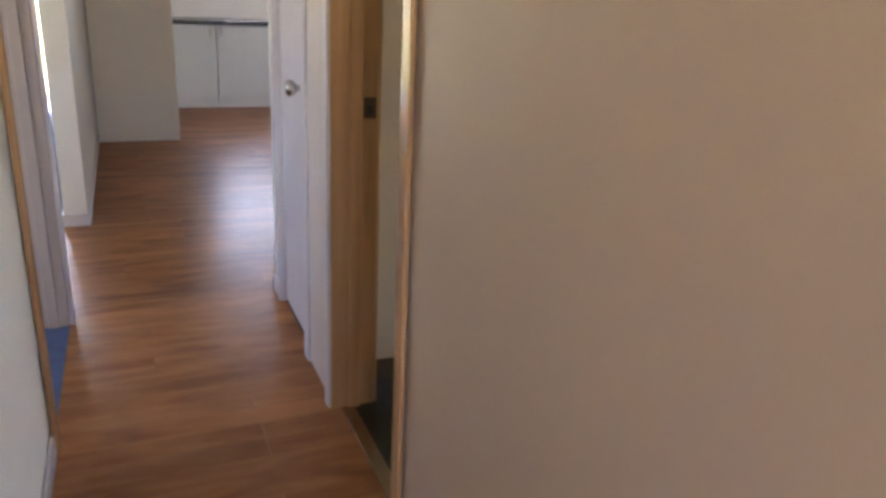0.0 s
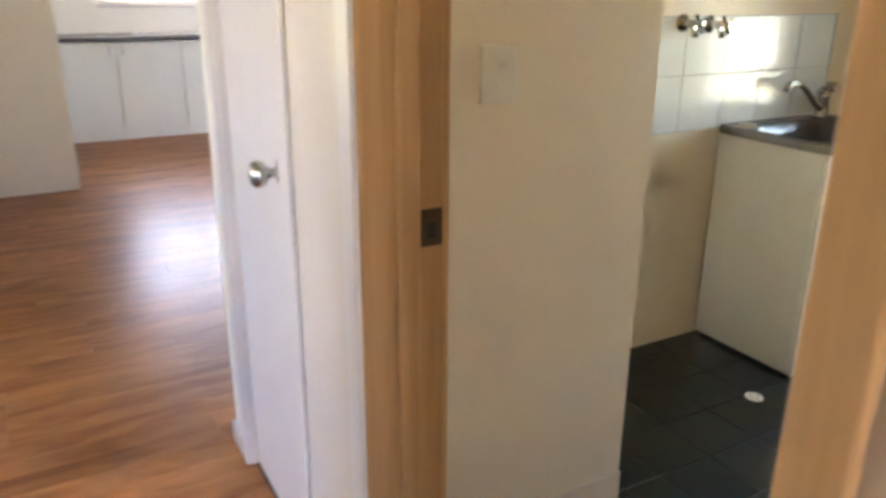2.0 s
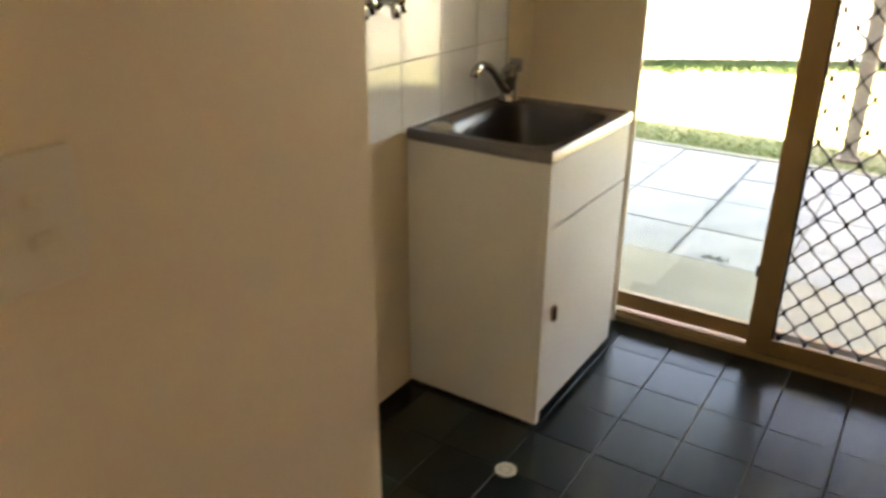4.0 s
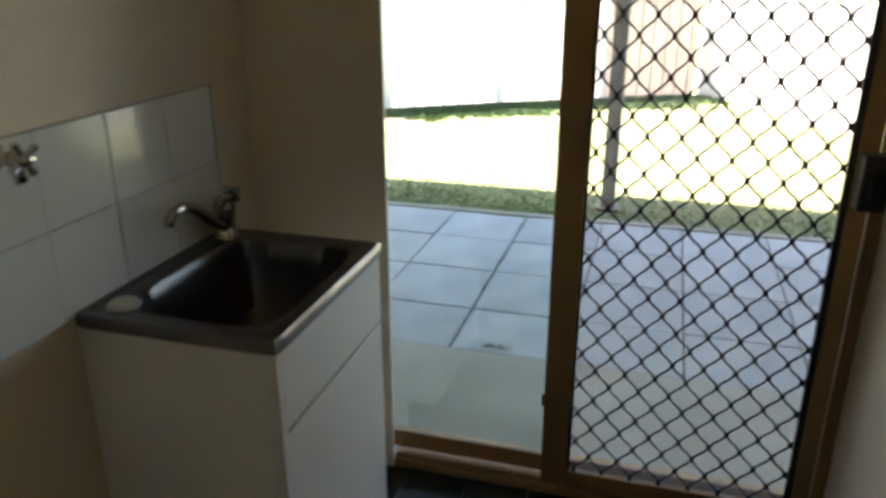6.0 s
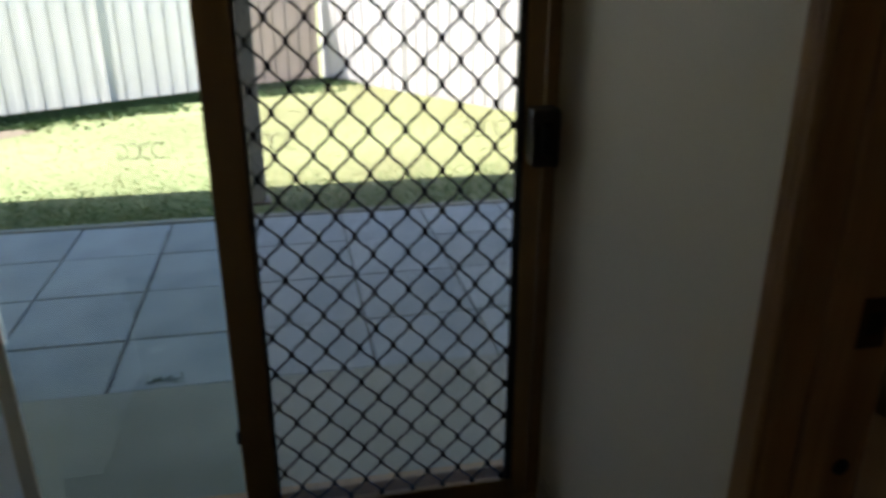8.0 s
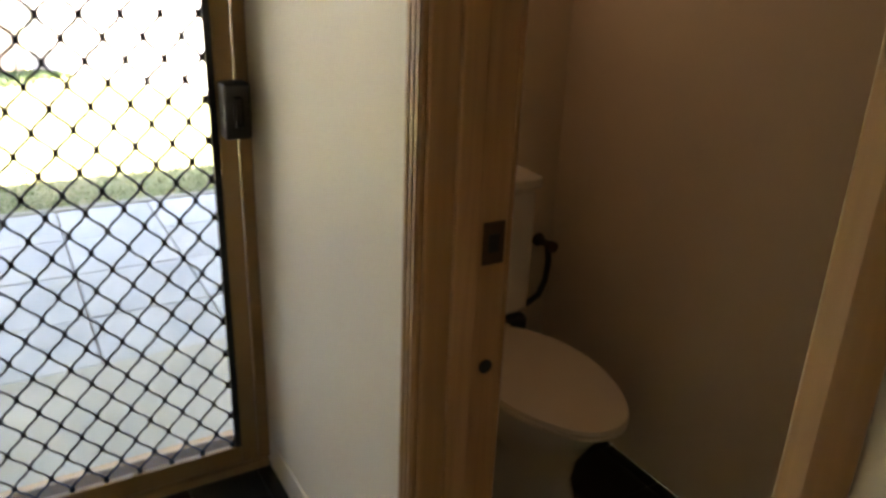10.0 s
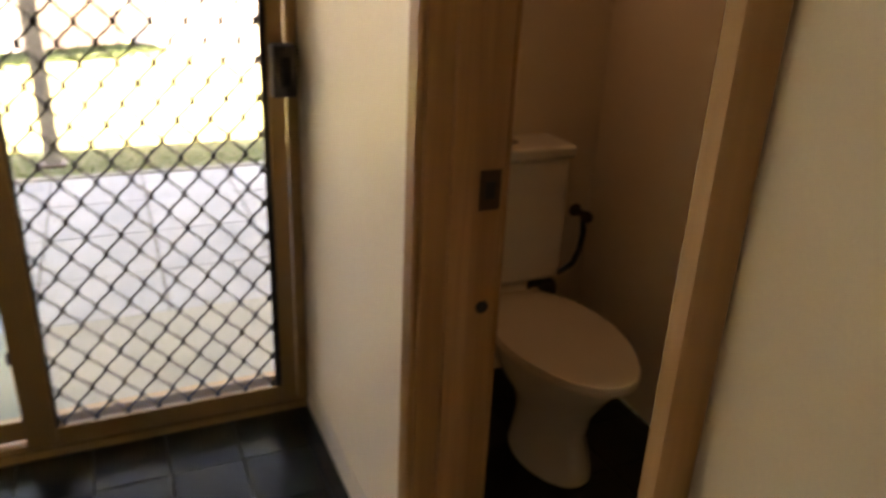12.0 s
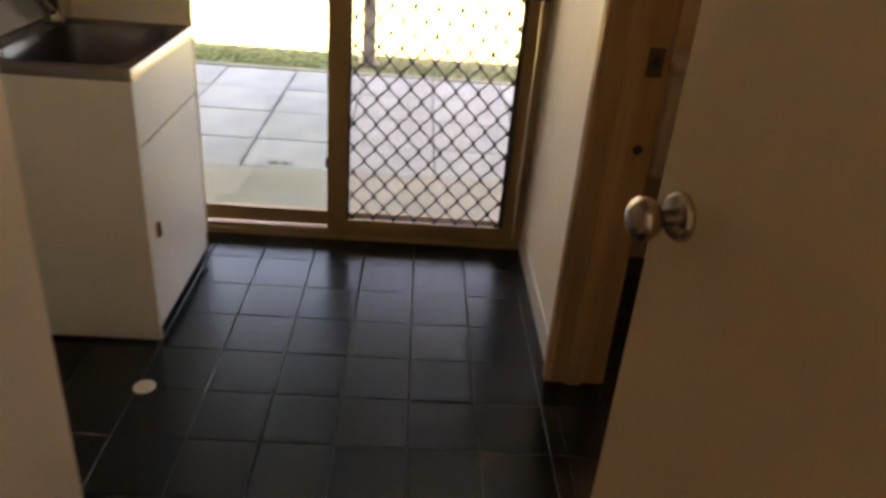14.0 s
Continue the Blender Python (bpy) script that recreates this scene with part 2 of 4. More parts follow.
def box(x0, x1, y0, y1, z0, z1, bevel=0.0, seg=1):
    return bx(bmesh.new(), x0, x1, y0, y1, z0, z1, bevel, seg)


def lathe(profile, place, axis="z", segs=28):
    """Turn a profile of (radius, height) round an axis."""
    bm = bmesh.new()
    rings = []
    for r, h in profile:
        ring = []
        for i in range(segs):
            a = 2 * math.pi * i / segs
            c, s = r * math.cos(a), r * math.sin(a)
            p = {"z": (c, s, h), "x": (h, c, s), "y": (s, h, c)}[axis]
            ring.append(bm.verts.new(Vector(p) + Vector(place)))
        rings.append(ring)
    for a, b in zip(rings, rings[1:]):
        for i in range(segs):
            bm.faces.new((a[i], a[(i + 1) % segs], b[(i + 1) % segs], b[i]))
    bm.faces.new(list(reversed(rings[0])))
    bm.faces.new(rings[-1])
    bmesh.ops.recalc_face_normals(bm, faces=bm.faces)
    return bm


def tube(points, radius, segs=10, bm=None):
    """A round bar along points; radius one number or one each."""
    bm = bm or bmesh.new()
    pts = [Vector(p) for p in points]
    rad = radius if isinstance(radius, (list, tuple)) else [radius] * len(pts)
    rings = []
    for i, p in enumerate(pts):
        d = (pts[min(i + 1, len(pts) - 1)] - pts[max(i - 1, 0)]).normalized()
        u = d.cross(Vector((0.31, 0.2, 0.93))).normalized()
        w = d.cross(u).normalized()
        rings.append([bm.verts.new(p + rad[i] * (math.cos(2 * math.pi * k / segs) * u + math.sin(2 * math.pi * k / segs) * w)) for k in range(segs)])
    for a, b in zip(rings, rings[1:]):
        for k in range(segs):
            bm.faces.new((a[k], a[(k + 1) % segs], b[(k + 1) % segs], b[k]))
    bm.faces.new(list(reversed(rings[0])))
    bm.faces.new(rings[-1])
    return bm


def thing(name, place, label, category, group="", kind=""):
    ob = new(name)
    ob.location = place
    ORG[ob.name] = Vector(place)
    return tagged(ob, label, category, group, kind)


def solid(name, bm, mat, label="", category="", group="", kind="", smooth=False):
    """A top-level thing or piece of the setting that is one mesh."""
    me = bpy.data.meshes.new(name)
    if smooth:
        for f in bm.faces:
            f.smooth = True
    bm.to_mesh(me)
    bm.free()
    me.materials.append(mat)
    ob = new(name, me)
    ORG[ob.name] = Vector((0, 0, 0))
    return tagged(ob, label, category, group, kind)


def part(name, bm, mat, parent, label="", smooth=False):
    org = ORG[parent.name]
    bmesh.ops.translate(bm, verts=bm.verts, vec=-org)
    me = bpy.data.meshes.new(name)
    if smooth:
        for f in bm.faces:
            f.smooth = True
    bm.to_mesh(me)
    bm.free()
    me.materials.append(mat)
    ob = new(name, me)
    ob.parent = parent
    ORG[ob.name] = org
    return tagged(ob, label)


def smooth_angle(ob, deg=35):
    ob.data.polygons.foreach_set("use_smooth", [True] * len(ob.data.polygons))
    ob.data.set_sharp_from_angle(angle=radians(deg))
    return ob


def mesh_of(name, bm, mat):
    me = bpy.data.meshes.new(name)
    bm.to_mesh(me)
    bm.free()
    me.materials.append(mat)
    return me


def piece(name, me, place, parent):
    ob = new(name, me)
    ob.parent = parent
    ob.location = Vector(place) - ORG[parent.name]
    return ob


def wall(name, x0, x1, y0, y1, z0, z1, mat, label):
    return solid(name, box(x0, x1, y0, y1, z0, z1), mat, label, "wall", kind="structure")


# ---- structure: hall ----
H = 2.42
XW, XE, YS, YN, YSW = -0.868, 2.654, -0.706, 0.995, 0.297
DOOR_S, HEAD = -0.76, 2.05

wall("wall_hall_east_south", -0.072, 0.104, -3.6, DOOR_S - 0.02, 0, H, HALL_WALL_SHADED, "plaster hall wall beside the laundry doorway, warm shade put into its paint colour")
wall("wall_hall_east_head", -0.028, 0.11, DOOR_S - 0.02, 0.02, HEAD + 0.02, H, CREAM, "cream painted plaster above the laundry doorway")
wall("wall_hall_east_nib", -0.022, 0.11, 0.02, 0.398, 0, H, NIB, "pale pinkish plaster between laundry and cupboard doors")
wall("wall_hall_east_cupboard_head", -0.022, 0.11, 0.398, 0.968, HEAD + 0.01, H, WHITE_WALL, "off-white plaster above the cupboard door")
wall("wall_hall_east_end", -0.016, 0.11, 0.968, 1.10, 0, H, WHITE_WALL, "off-white plaster wall end beside the cupboard")
# End wall with a made-up opening that holds the hall fill lamp.
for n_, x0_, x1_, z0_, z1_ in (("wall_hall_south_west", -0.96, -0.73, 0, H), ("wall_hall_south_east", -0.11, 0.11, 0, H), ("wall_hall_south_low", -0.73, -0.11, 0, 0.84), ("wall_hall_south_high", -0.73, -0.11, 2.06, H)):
    wall(n_, x0_, x1_, -3.7, -3.6, z0_, z1_, CREAM, "cream painted plaster round an opening added for the hall's fill lamp")
wall("wall_hall_west_south", XW - 0.105, XW, -3.6, 0.04, 0, H, WHITE_WALL, "off-white plaster hall wall beside the bedroom doorway")
wall("wall_hall_west_head", XW - 0.105, XW, 0.04, 0.95, HEAD + 0.02, H, WHITE_WALL, "off-white plaster above the bedroom doorway")
wall("wall_hall_west_nib", XW - 0.105, XW, 0.95, 1.06, 0, H, WHITE_WALL, "off-white plaster nib at the bedroom doorway")
wall("wall_living_head", XW - 0.105, XW, 1.06, 2.30, 2.2, H, WHITE_WALL, "off-white plaster above the wide living room opening")
wall("wall_hall_west_north", -0.955, -0.835, 2.30, 7.0, 0, H, WHITE_WALL, "cream-white plaster wall between hall and living room")
# rooms off the hall
wall("wall_bedroom_north", -4.0, XW - 0.105, 0.97, 1.06, 0, H, WHITE_WALL, "off-white plaster wall of the bedroom")
wall("wall_bedroom_south", -4.0, XW - 0.105, -2.2, -2.1, 0, H, WHITE_WALL, "off-white plaster wall of the bedroom")
# Unseen west wall, with an opening added for the bedroom lamp.
for n_, y0_, y1_, z0_, z1_ in (("wall_bedroom_west_south", -2.2, -0.92, 0, H), ("wall_bedroom_west_north", 0.52, 7.2, 0, H), ("wall_bedroom_west_low", -0.92, 0.52, 0, 0.94), ("wall_bedroom_west_high", -0.92, 0.52, 2.06, H)):
    wall(n_, -4.1, -4.0, y0_, y1_, z0_, z1_, WHITE_WALL, "off-white plaster wall round the opening added for the bedroom lamp")
wall("wall_living_north_sill", -4.0, -0.955, 7.0, 7.2, 2.2, H, WHITE_WALL, "off-white plaster above the living room window")
wall("wall_living_north_west", -4.0, -3.3, 7.0, 7.2, 0, 2.2, WHITE_WALL, "off-white plaster beside the living room window")
wall("wall_living_north_east", -1.1, -0.955, 7.0, 7.2, 0, 2.2, WHITE_WALL, "off-white plaster beside the living room window")
wall("wall_kitchen_north_low", -0.955, 4.0, 7.0, 7.2, 0, 1.17, WHITE_WALL, "white plaster kitchen wall under the window")
wall("wall_kitchen_north_high", -0.955, 4.0, 7.0, 7.2, 1.86, H, WHITE_WALL, "white plaster kitchen wall above the window")
wall("wall_kitchen_north_west", -0.955, 0.33, 7.0, 7.2, 1.17, 1.86, WHITE_WALL, "white plaster kitchen wall beside the window")
wall("wall_kitchen_north_east", 1.57, 4.0, 7.0, 7.2, 1.17, 1.86, WHITE_WALL, "white plaster kitchen wall beside the window")
# The opening in this unseen wall is made up for the dining lamp.
for n_, y0_, y1_, z0_, z1_ in (("wall_dining_east_south", 1.15, 1.25, 0, H), ("wall_dining_east_north", 3.35, 7.2, 0, H), ("wall_dining_east_low", 1.25, 3.35, 0, 0.4), ("wall_dining_east_high", 1.25, 3.35, 2.1, H)):
    wall(n_, 4.0, 4.1, y0_, y1_, z0_, z1_, WHITE_WALL, "white plaster wall round the opening added for the dining lamp")
wall("wall_dining_south", 0.1105, 4.0, 1.10, 1.15, 0, H, WHITE_WALL, "white plaster wall behind the laundry")

# ---- structure: laundry and toilet ----
wall("wall_switch", 0.11, 0.831, YSW, YSW + 0.08, 0, H, CREAM, "cream painted laundry wall with a light switch")
wall("wall_recess_west", 0.751, 0.831, YSW + 0.08, YN, 0, H, CREAM, "cream painted side wall of the washing machine recess")
wall("wall_laundry_north", 0.764, XE + 0.02, YN, YN + 0.1, 0, H, CREAM, "cream painted laundry wall above white tiles")
wall("wall_laundry_nib_east", XE - 0.004, XE + 0.006, 0.578, YN, 0, H, CREAM, "cream painted wall return beside the sliding door")
wall("wall_slider_head", XE - 0.02, XE + 0.12, -0.72, 0.69, 2.10, H, CREAM, "cream painted wall above the sliding door")
wall("wall_laundry_south_east", 1.79, XE + 0.12, YS - 0.15, YS, 0, H, CREAM, "cream painted wall between sliding door and toilet")
wall("wall_laundry_south_head", 1.09, 1.79, YS - 0.15, YS, HEAD + 0.02, H, CREAM, "cream painted wall above the toilet doorway")
wall("wall_laundry_south_nook", 0.11, 0.80, YS - 0.20, YS - 0.15, 0, H, CREAM, "cream painted wall behind the open laundry door")
wall("wall_laundry_south_west", 0.80, 1.09, YS - 0.20, YS, 0, H, CREAM, "cream painted wall behind the laundry door")
for n_, y0_, y1_, z0_, z1_ in (("wall_toilet_east_south", -1.78, -1.55, 0, H), ("wall_toilet_east_north", -1.11, YS - 0.15, 0, H), ("wall_toilet_east_low", -1.55, -1.11, 0, 1.57), ("wall_toilet_east_high", -1.55, -1.11, 2.03, H)):
    wall(n_, XE, XE + 0.12, y0_, y1_, z0_, z1_, CREAM, "cream painted toilet wall behind the cistern")
wall("wall_toilet_south", 0.7, XE + 0.12, -1.78, -1.69, 0, H, CREAM, "cream painted toilet side wall")
wall("wall_toilet_west", 0.6, 0.7, -1.78, YS - 0.20, 0, H, CREAM, "cream painted end wall of the toilet")
solid("ceiling", box(-4.1, 4.1, -3.7, 7.2, H, H + 0.05), CEILING, "flat white plasterboard ceiling", "ceiling", kind="structure")
solid("house_roof", box(-4.8, 6.64, -4.4, 8.0, H + 0.1, H + 0.22), ROOF, "grey roof reaching out over the patio", "roof", kind="structure")
solid("carpet_floor", box(-4.0, XW - 0.105, -2.1, 7.0, -0.05, 0.0), CARPET, "blue short-pile carpet in bedroom and living room", "carpet", kind="structure")
solid("carpet_threshold", box(XW - 0.105, XW - 0.0, 0.06, 0.93, -0.05, 0.001), CARPET, "blue carpet in the bedroom doorway", "carpet", kind="structure")
floor_wood = solid("floor_wood", box(XW, -0.001, -3.6, 1.15, -0.05, -0.006), GAP, "brown glossy laminate floor of narrow boards", "floor", kind="structure")
solid("floor_kitchen_base", box(-0.955, 4.0, 1.151, 7.0, -0.05, -0.006), GAP, "dark underlay of the kitchen laminate floor", "floor", kind="structure")
solid("floor_living_base", box(-0.955, XW - 0.001, 1.06, 1.15, -0.05, -0.006), GAP, "dark underlay at the living room opening", "floor", kind="structure")
floor_tiles = solid("floor_tiles", box(0.0, XE + 0.02, -1.69, YN, -0.05, -0.003), GROUT, "dark slate-coloured floor tiles with pale grout", "floor", kind="structure")


def skirting(name, x0, x1, y0, y1, mat=TRIM, h=0.07):
    return solid(name, box(x0, x1, y0, y1, 0.0, h, 0.004), mat, "low white painted timber skirting board", "baseboard", kind="structure")


skirting("baseboard_hall_east", -0.028, -0.016, 1.002, 1.10)
skirting("baseboard_hall_east_return", -0.028, 0.109, 1.10, 1.112)
skirting("baseboard_hall_south", -0.084, -0.072, -3.6, -0.813)
skirting("baseboard_hall_west", XW, XW + 0.012, -3.6, -0.002)
skirting("baseboard_stub_end", -0.967, -0.823, 2.288, 2.30)
skirting("baseboard_hall_west_north", -0.835, -0.823, 2.30, 4.665)
skirting("baseboard_living_side", -0.967, -0.955, 2.30, 7.0)
skirting("baseboard_dining", 0.11, 4.0, 1.15, 1.162)


def frame_set(name, label, parts):
    """A door frame made of separate lengths of timber."""
    root = thing(name, (0.5 * (parts[0][1] + parts[0][2]), 0.5 * (parts[0][3] + parts[0][4]), 0), label, "door frame", kind="structure")
    for n, x0, x1, y0, y1, z0, z1, m in parts:
        part(n, box(x0, x1, y0, y1, z0, z1, 0.004, 2), m, root)
    return root


def reeded(name, x0, x1, y0, y1, z1, mat, root, axis, out):
    """An architrave with two raised beads; axis: the way its face runs."""
    bm = box(x0, x1, y0, y1, 0, z1, 0.003)
    a0, a1 = (x0, x1) if axis == "x" else (y0, y1)
    for k in (0.16, 0.5, 0.84):
        c = a0 + (a1 - a0) * k
        w = (a1 - a0) * 0.12
        if axis == "x":
            bx(bm, c - w, c + w, min(y0, y0 + out) if out < 0 else y1, y0 if out < 0 else y1 + out, 0, z1 - 0.002, 0.0015)
        else:
            bx(bm, x0 + out if out < 0 else x1, x0 if out < 0 else x1 + out, c - w, c + w, 0, z1 - 0.002, 0.0015)
    return part(name, bm, mat, root)


def splayed(points, z0, z1):
    """An upright moulding of one cross-section."""
    bm = bmesh.new()
    lo, hi = ([bm.verts.new((x, y, z)) for x, y in points] for z in (z0, z1))
    bm.faces.new(lo)
    bm.faces.new(hi)
    for i in range(len(points)):
        k = (i + 1) % len(points)
        bm.faces.new((lo[i], lo[k], hi[k], hi[i]))
    bmesh.ops.recalc_face_normals(bm, faces=bm.faces)
    return bm


laundry_frame = frame_set("door_frame_1", "tan varnished timber frame of the laundry doorway", [
    ("jamb", -0.034, 0.110, 0.0, 0.02, 0, HEAD, TAN),
    ("jamb", -0.076, 0.102, DOOR_S - 0.02, DOOR_S, 0, HEAD, TAN),
    ("head_jamb", -0.034, 0.110, DOOR_S - 0.02, 0.02, HEAD, HEAD + 0.02, TAN),
    ("door_stop", 0.024, 0.062, -0.011, 0.0, 0, HEAD - 0.001, TAN),
    ("door_stop", 0.024, 0.062, DOOR_S, DOOR_S + 0.011, 0, HEAD - 0.001, TAN)])
part("architrave", box(-0.044, -0.034, 0.004, 0.055, 0, HEAD + 0.05, 0.003, 2), TRIM, laundry_frame)
part("architrave", box(-0.088, -0.076, DOOR_S - 0.052, DOOR_S - 0.004, 0, HEAD + 0.06, 0.005, 3), TAN, laundry_frame)
part("architrave", box(-0.044, -0.034, DOOR_S - 0.004, 0.004, HEAD + 0.004, HEAD + 0.06, 0.003), TRIM, laundry_frame)
part("architrave", box(0.110, 0.122, 0.004, 0.06, 0, HEAD + 0.06, 0.003), TAN, laundry_frame)
strike = part("strike_plate", box(0.067, 0.105, -0.0025, 0.0, 0.968, 1.030, 0.001), PLATE, laundry_frame, "dark metal strike plate in the jamb")
part("latch_hole", box(0.077, 0.093, -0.0035, -0.0024, 0.982, 1.008), BLACK, strike)

toilet_frame = frame_set("door_frame_2", "tan varnished timber frame of the toilet doorway with beaded architraves", [
    ("jamb", 1.761, 1.781, YS - 0.154, YS + 0.004, 0, HEAD, TAN),
    ("jamb", 1.098, 1.118, YS - 0.154, YS + 0.004, 0, HEAD, TAN),
    ("head_jamb", 1.098, 1.781, YS - 0.154, YS + 0.004, HEAD, HEAD + 0.02, TAN),
    ("door_stop", 1.75, 1.761, YS - 0.092, YS - 0.045, 0, HEAD - 0.001, TAN),
    ("door_stop", 1.118, 1.129, YS - 0.092, YS - 0.045, 0, HEAD - 0.001, TAN)])
reeded("architrave", 1.764, 1.808, YS + 0.004, YS + 0.016, HEAD + 0.06, TAN, toilet_frame, "x", 0.003)
part("architrave", splayed([(1.115, YS + 0.004), (1.115, YS + 0.019), (1.112, YS + 0.022), (1.090, YS + 0.022), (1.086, YS + 0.020), (1.070, YS + 0.009), (1.063, YS + 0.004)], 0, HEAD + 0.06), TAN, toilet_frame)
for x0, x1 in ((1.764, 1.808), (1.063, 1.115)):
    part("architrave", box(x0, x1, YS - 0.166, YS - 0.154, 0, HEAD + 0.06, 0.003), TAN, toilet_frame)
strike = part("strike_plate", box(1.7580, 1.761, YS - 0.146, YS - 0.104, 0.970, 1.045, 0.001), PLATE, toilet_frame, "dark metal strike plate in the jamb")
part("bolt_hole", lathe([(0.001, 0.0), (0.013, 0.0), (0.013, -0.002), (0.001, -0.002)], (1.7609, YS - 0.125, 0.775), "x"), BLACK, toilet_frame, "small dark hole in the jamb")
part("latch_hole", box(1.7565, 1.7582, YS - 0.134, YS - 0.114, 0.992, 1.024), BLACK, strike)

# Upright jambs and stop take the shade-toned paint, the head plain trim.
bedroom_frame = frame_set("door_frame_3", "white painted timber frame of the bedroom doorway, jambs darkened for shade", [
    ("jamb", XW - 0.11, XW + 0.004, 0.93, 0.95, 0, HEAD, JAMB_SHADED),
    ("jamb", XW - 0.11, XW + 0.004, 0.04, 0.06, 0, HEAD, JAMB_SHADED),
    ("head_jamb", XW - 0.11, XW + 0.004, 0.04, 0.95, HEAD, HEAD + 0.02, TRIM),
    ("door_stop", XW - 0.075, XW - 0.033, 0.919, 0.93, 0, HEAD - 0.001, JAMB_SHADED)])
reeded("architrave", XW + 0.004, XW + 0.016, 0.934, 0.99, HEAD + 0.06, TRIM, bedroom_frame, "y", 0.003)
reeded("architrave", XW + 0.004, XW + 0.016, 0.0, 0.056, HEAD + 0.06, TAN, bedroom_frame, "y", 0.003)

cup_frame = frame_set("door_frame_4", "white painted timber frame of the hall cupboard", [
    ("jamb", -0.024, 0.108, 0.400, 0.420, 0, HEAD - 0.01, TRIM),
    ("jamb", -0.018, 0.108, 0.947, 0.967, 0, HEAD - 0.01, TRIM),
    ("head_jamb", -0.018, 0.108, 0.420, 0.947, HEAD - 0.01, HEAD + 0.008, TRIM)])
part("architrave", box(-0.034, -0.024, 0.350, 0.416, 0, HEAD + 0.05, 0.003, 2), TRIM, cup_frame)
part("architrave", box(-0.028, -0.018, 0.951, 1.000, 0, HEAD + 0.05, 0.003, 2), TRIM, cup_frame)


def knob_set(root, place, axis, way, mat):
    """A round door knob on its rose; axis and way: where it points."""
    w = way
    rose = lathe([(0.001, 0.0), (0.033, 0.0), (0.033, 0.004 * w), (0.029, 0.010 * w), (0.014, 0.013 * w), (0.001, 0.013 * w)], place, axis)
    k = lathe([(0.001, 0.012 * w), (0.011, 0.012 * w), (0.010, 0.028 * w), (0.014, 0.036 * w), (0.024, 0.041 * w), (0.0285, 0.051 * w), (0.028, 0.060 * w), (0.022, 0.068 * w), (0.012, 0.071 * w), (0.001, 0.0715 * w)], place, axis)
    r = part("rose", rose, mat, root, "round metal rose", smooth=True)
    smooth_angle(part("knob", k, mat, root, "round metal door knob"), 50)
    return smooth_angle(r, 40)


cup_door = thing("cupboard_door", (0.02, 0.944, 0), "closed white flush hall cupboard door with chrome knob", "door")
part("leaf", box(0.004, 0.039, 0.423, 0.944, 0.008, HEAD - 0.014, 0.002), DOOR_WHITE, cup_door)
knob_set(cup_door, (0.004, 0.500, 0.992), "x", -1, CHROME)

# laundry door: swung into the laundry, hinged at the south jamb
laundry_door = thing("laundry_door", (0, 0, 0), "open cream flush laundry door with satin knob", "door")
part("leaf", box(0.0, 0.713, -0.035, 0.0, 0.010, HEAD - 0.012, 0.002), DOOR_CREAM, laundry_door)
knob_set(laundry_door, (0.655, 0.0, 1.04), "y", 1, SATIN)
part("latch_plate", box(0.713, 0.7145, -0.029, -0.006, 1.01, 1.07, 0.0005), PLATE, laundry_door)
for z in (0.2, 1.85):
    part("hinge", tube([(-0.003, 0.004, z), (-0.003, 0.004, z + 0.09)], 0.006), PLATE, laundry_door)
laundry_door.matrix_basis = pose(0.106, -0.752, 0, 0, 0, 15.3)

SKIRT_TILE = material("pale_skirting_tile", (0.80, 0.70, 0.57), 0.45, vary=0.04, scale=5, bump=0.05)
for n_, a_ in (("baseboard_switch_wall", (0.127, 0.835, YSW - 0.005, YSW)), ("baseboard_recess", (0.831, 0.836, YSW, YN)), ("baseboard_laundry_south", (1.810, XE - 0.001, YS, YS + 0.005))):
    solid(n_, box(*a_, 0.0, 0.10, 0.0015), SKIRT_TILE, "low cream tile skirting", "baseboard", kind="structure")

# ---- sliding door ----
slider = thing("sliding_door", (XE + 0.04, -0.05, 0), "bronze aluminium sliding door with diamond security grille", "sliding door", kind="structure")
FX0, FX1 = XE, XE + 0.10
part("sill_track", box(FX0, FX1, -0.70, 0.582, 0.0, 0.024, 0.003), BRONZE, slider)
part("track_rail", box(FX0 + 0.022, FX0 + 0.026, -0.70, 0.582, 0.024, 0.034), BRONZE, slider)
part("frame_jamb", box(FX0 + 0.012, FX1, -0.705, -0.672, 0.024, 2.10, 0.003), BRONZE, slider)
part("frame_jamb", box(FX0 + 0.05, FX1, 0.655, 0.68, 0.024, 2.10, 0.003), BRONZE, slider)
part("frame_head", box(FX0 + 0.032, FX1, -0.672, 0.68, 2.06, 2.10, 0.003), BRONZE, slider)
screen = part("screen_frame", bx(bx(bx(box(FX0 + 0.008, FX0 + 0.034, 0.016, 0.095, 0.03, 2.05, 0.003), FX0 + 0.008, FX0 + 0.034, -0.668, -0.622, 0.03, 2.05, 0.003), FX0 + 0.010, FX0 + 0.032, -0.622, 0.016, 0.03, 0.088, 0.003), FX0 + 0.010, FX0 + 0.032, -0.622, 0.016, 1.98, 2.05, 0.003), BRONZE, slider, "bronze frame of the security screen")
part("glass_seal", box(FX0 + 0.012, FX0 + 0.030, -0.622, -0.606, 0.088, 1.98), BLACK, slider, "black rubber strip")
part("glass_seal", box(FX0 + 0.012, FX0 + 0.030, 0.008, 0.016, 0.088, 1.98), BLACK, slider, "black rubber strip")
part("meeting_stile", box(FX0 + 0.060, FX0 + 0.092, 0.025, 0.082, 0.03, 2.05, 0.003), BRONZE, slider)
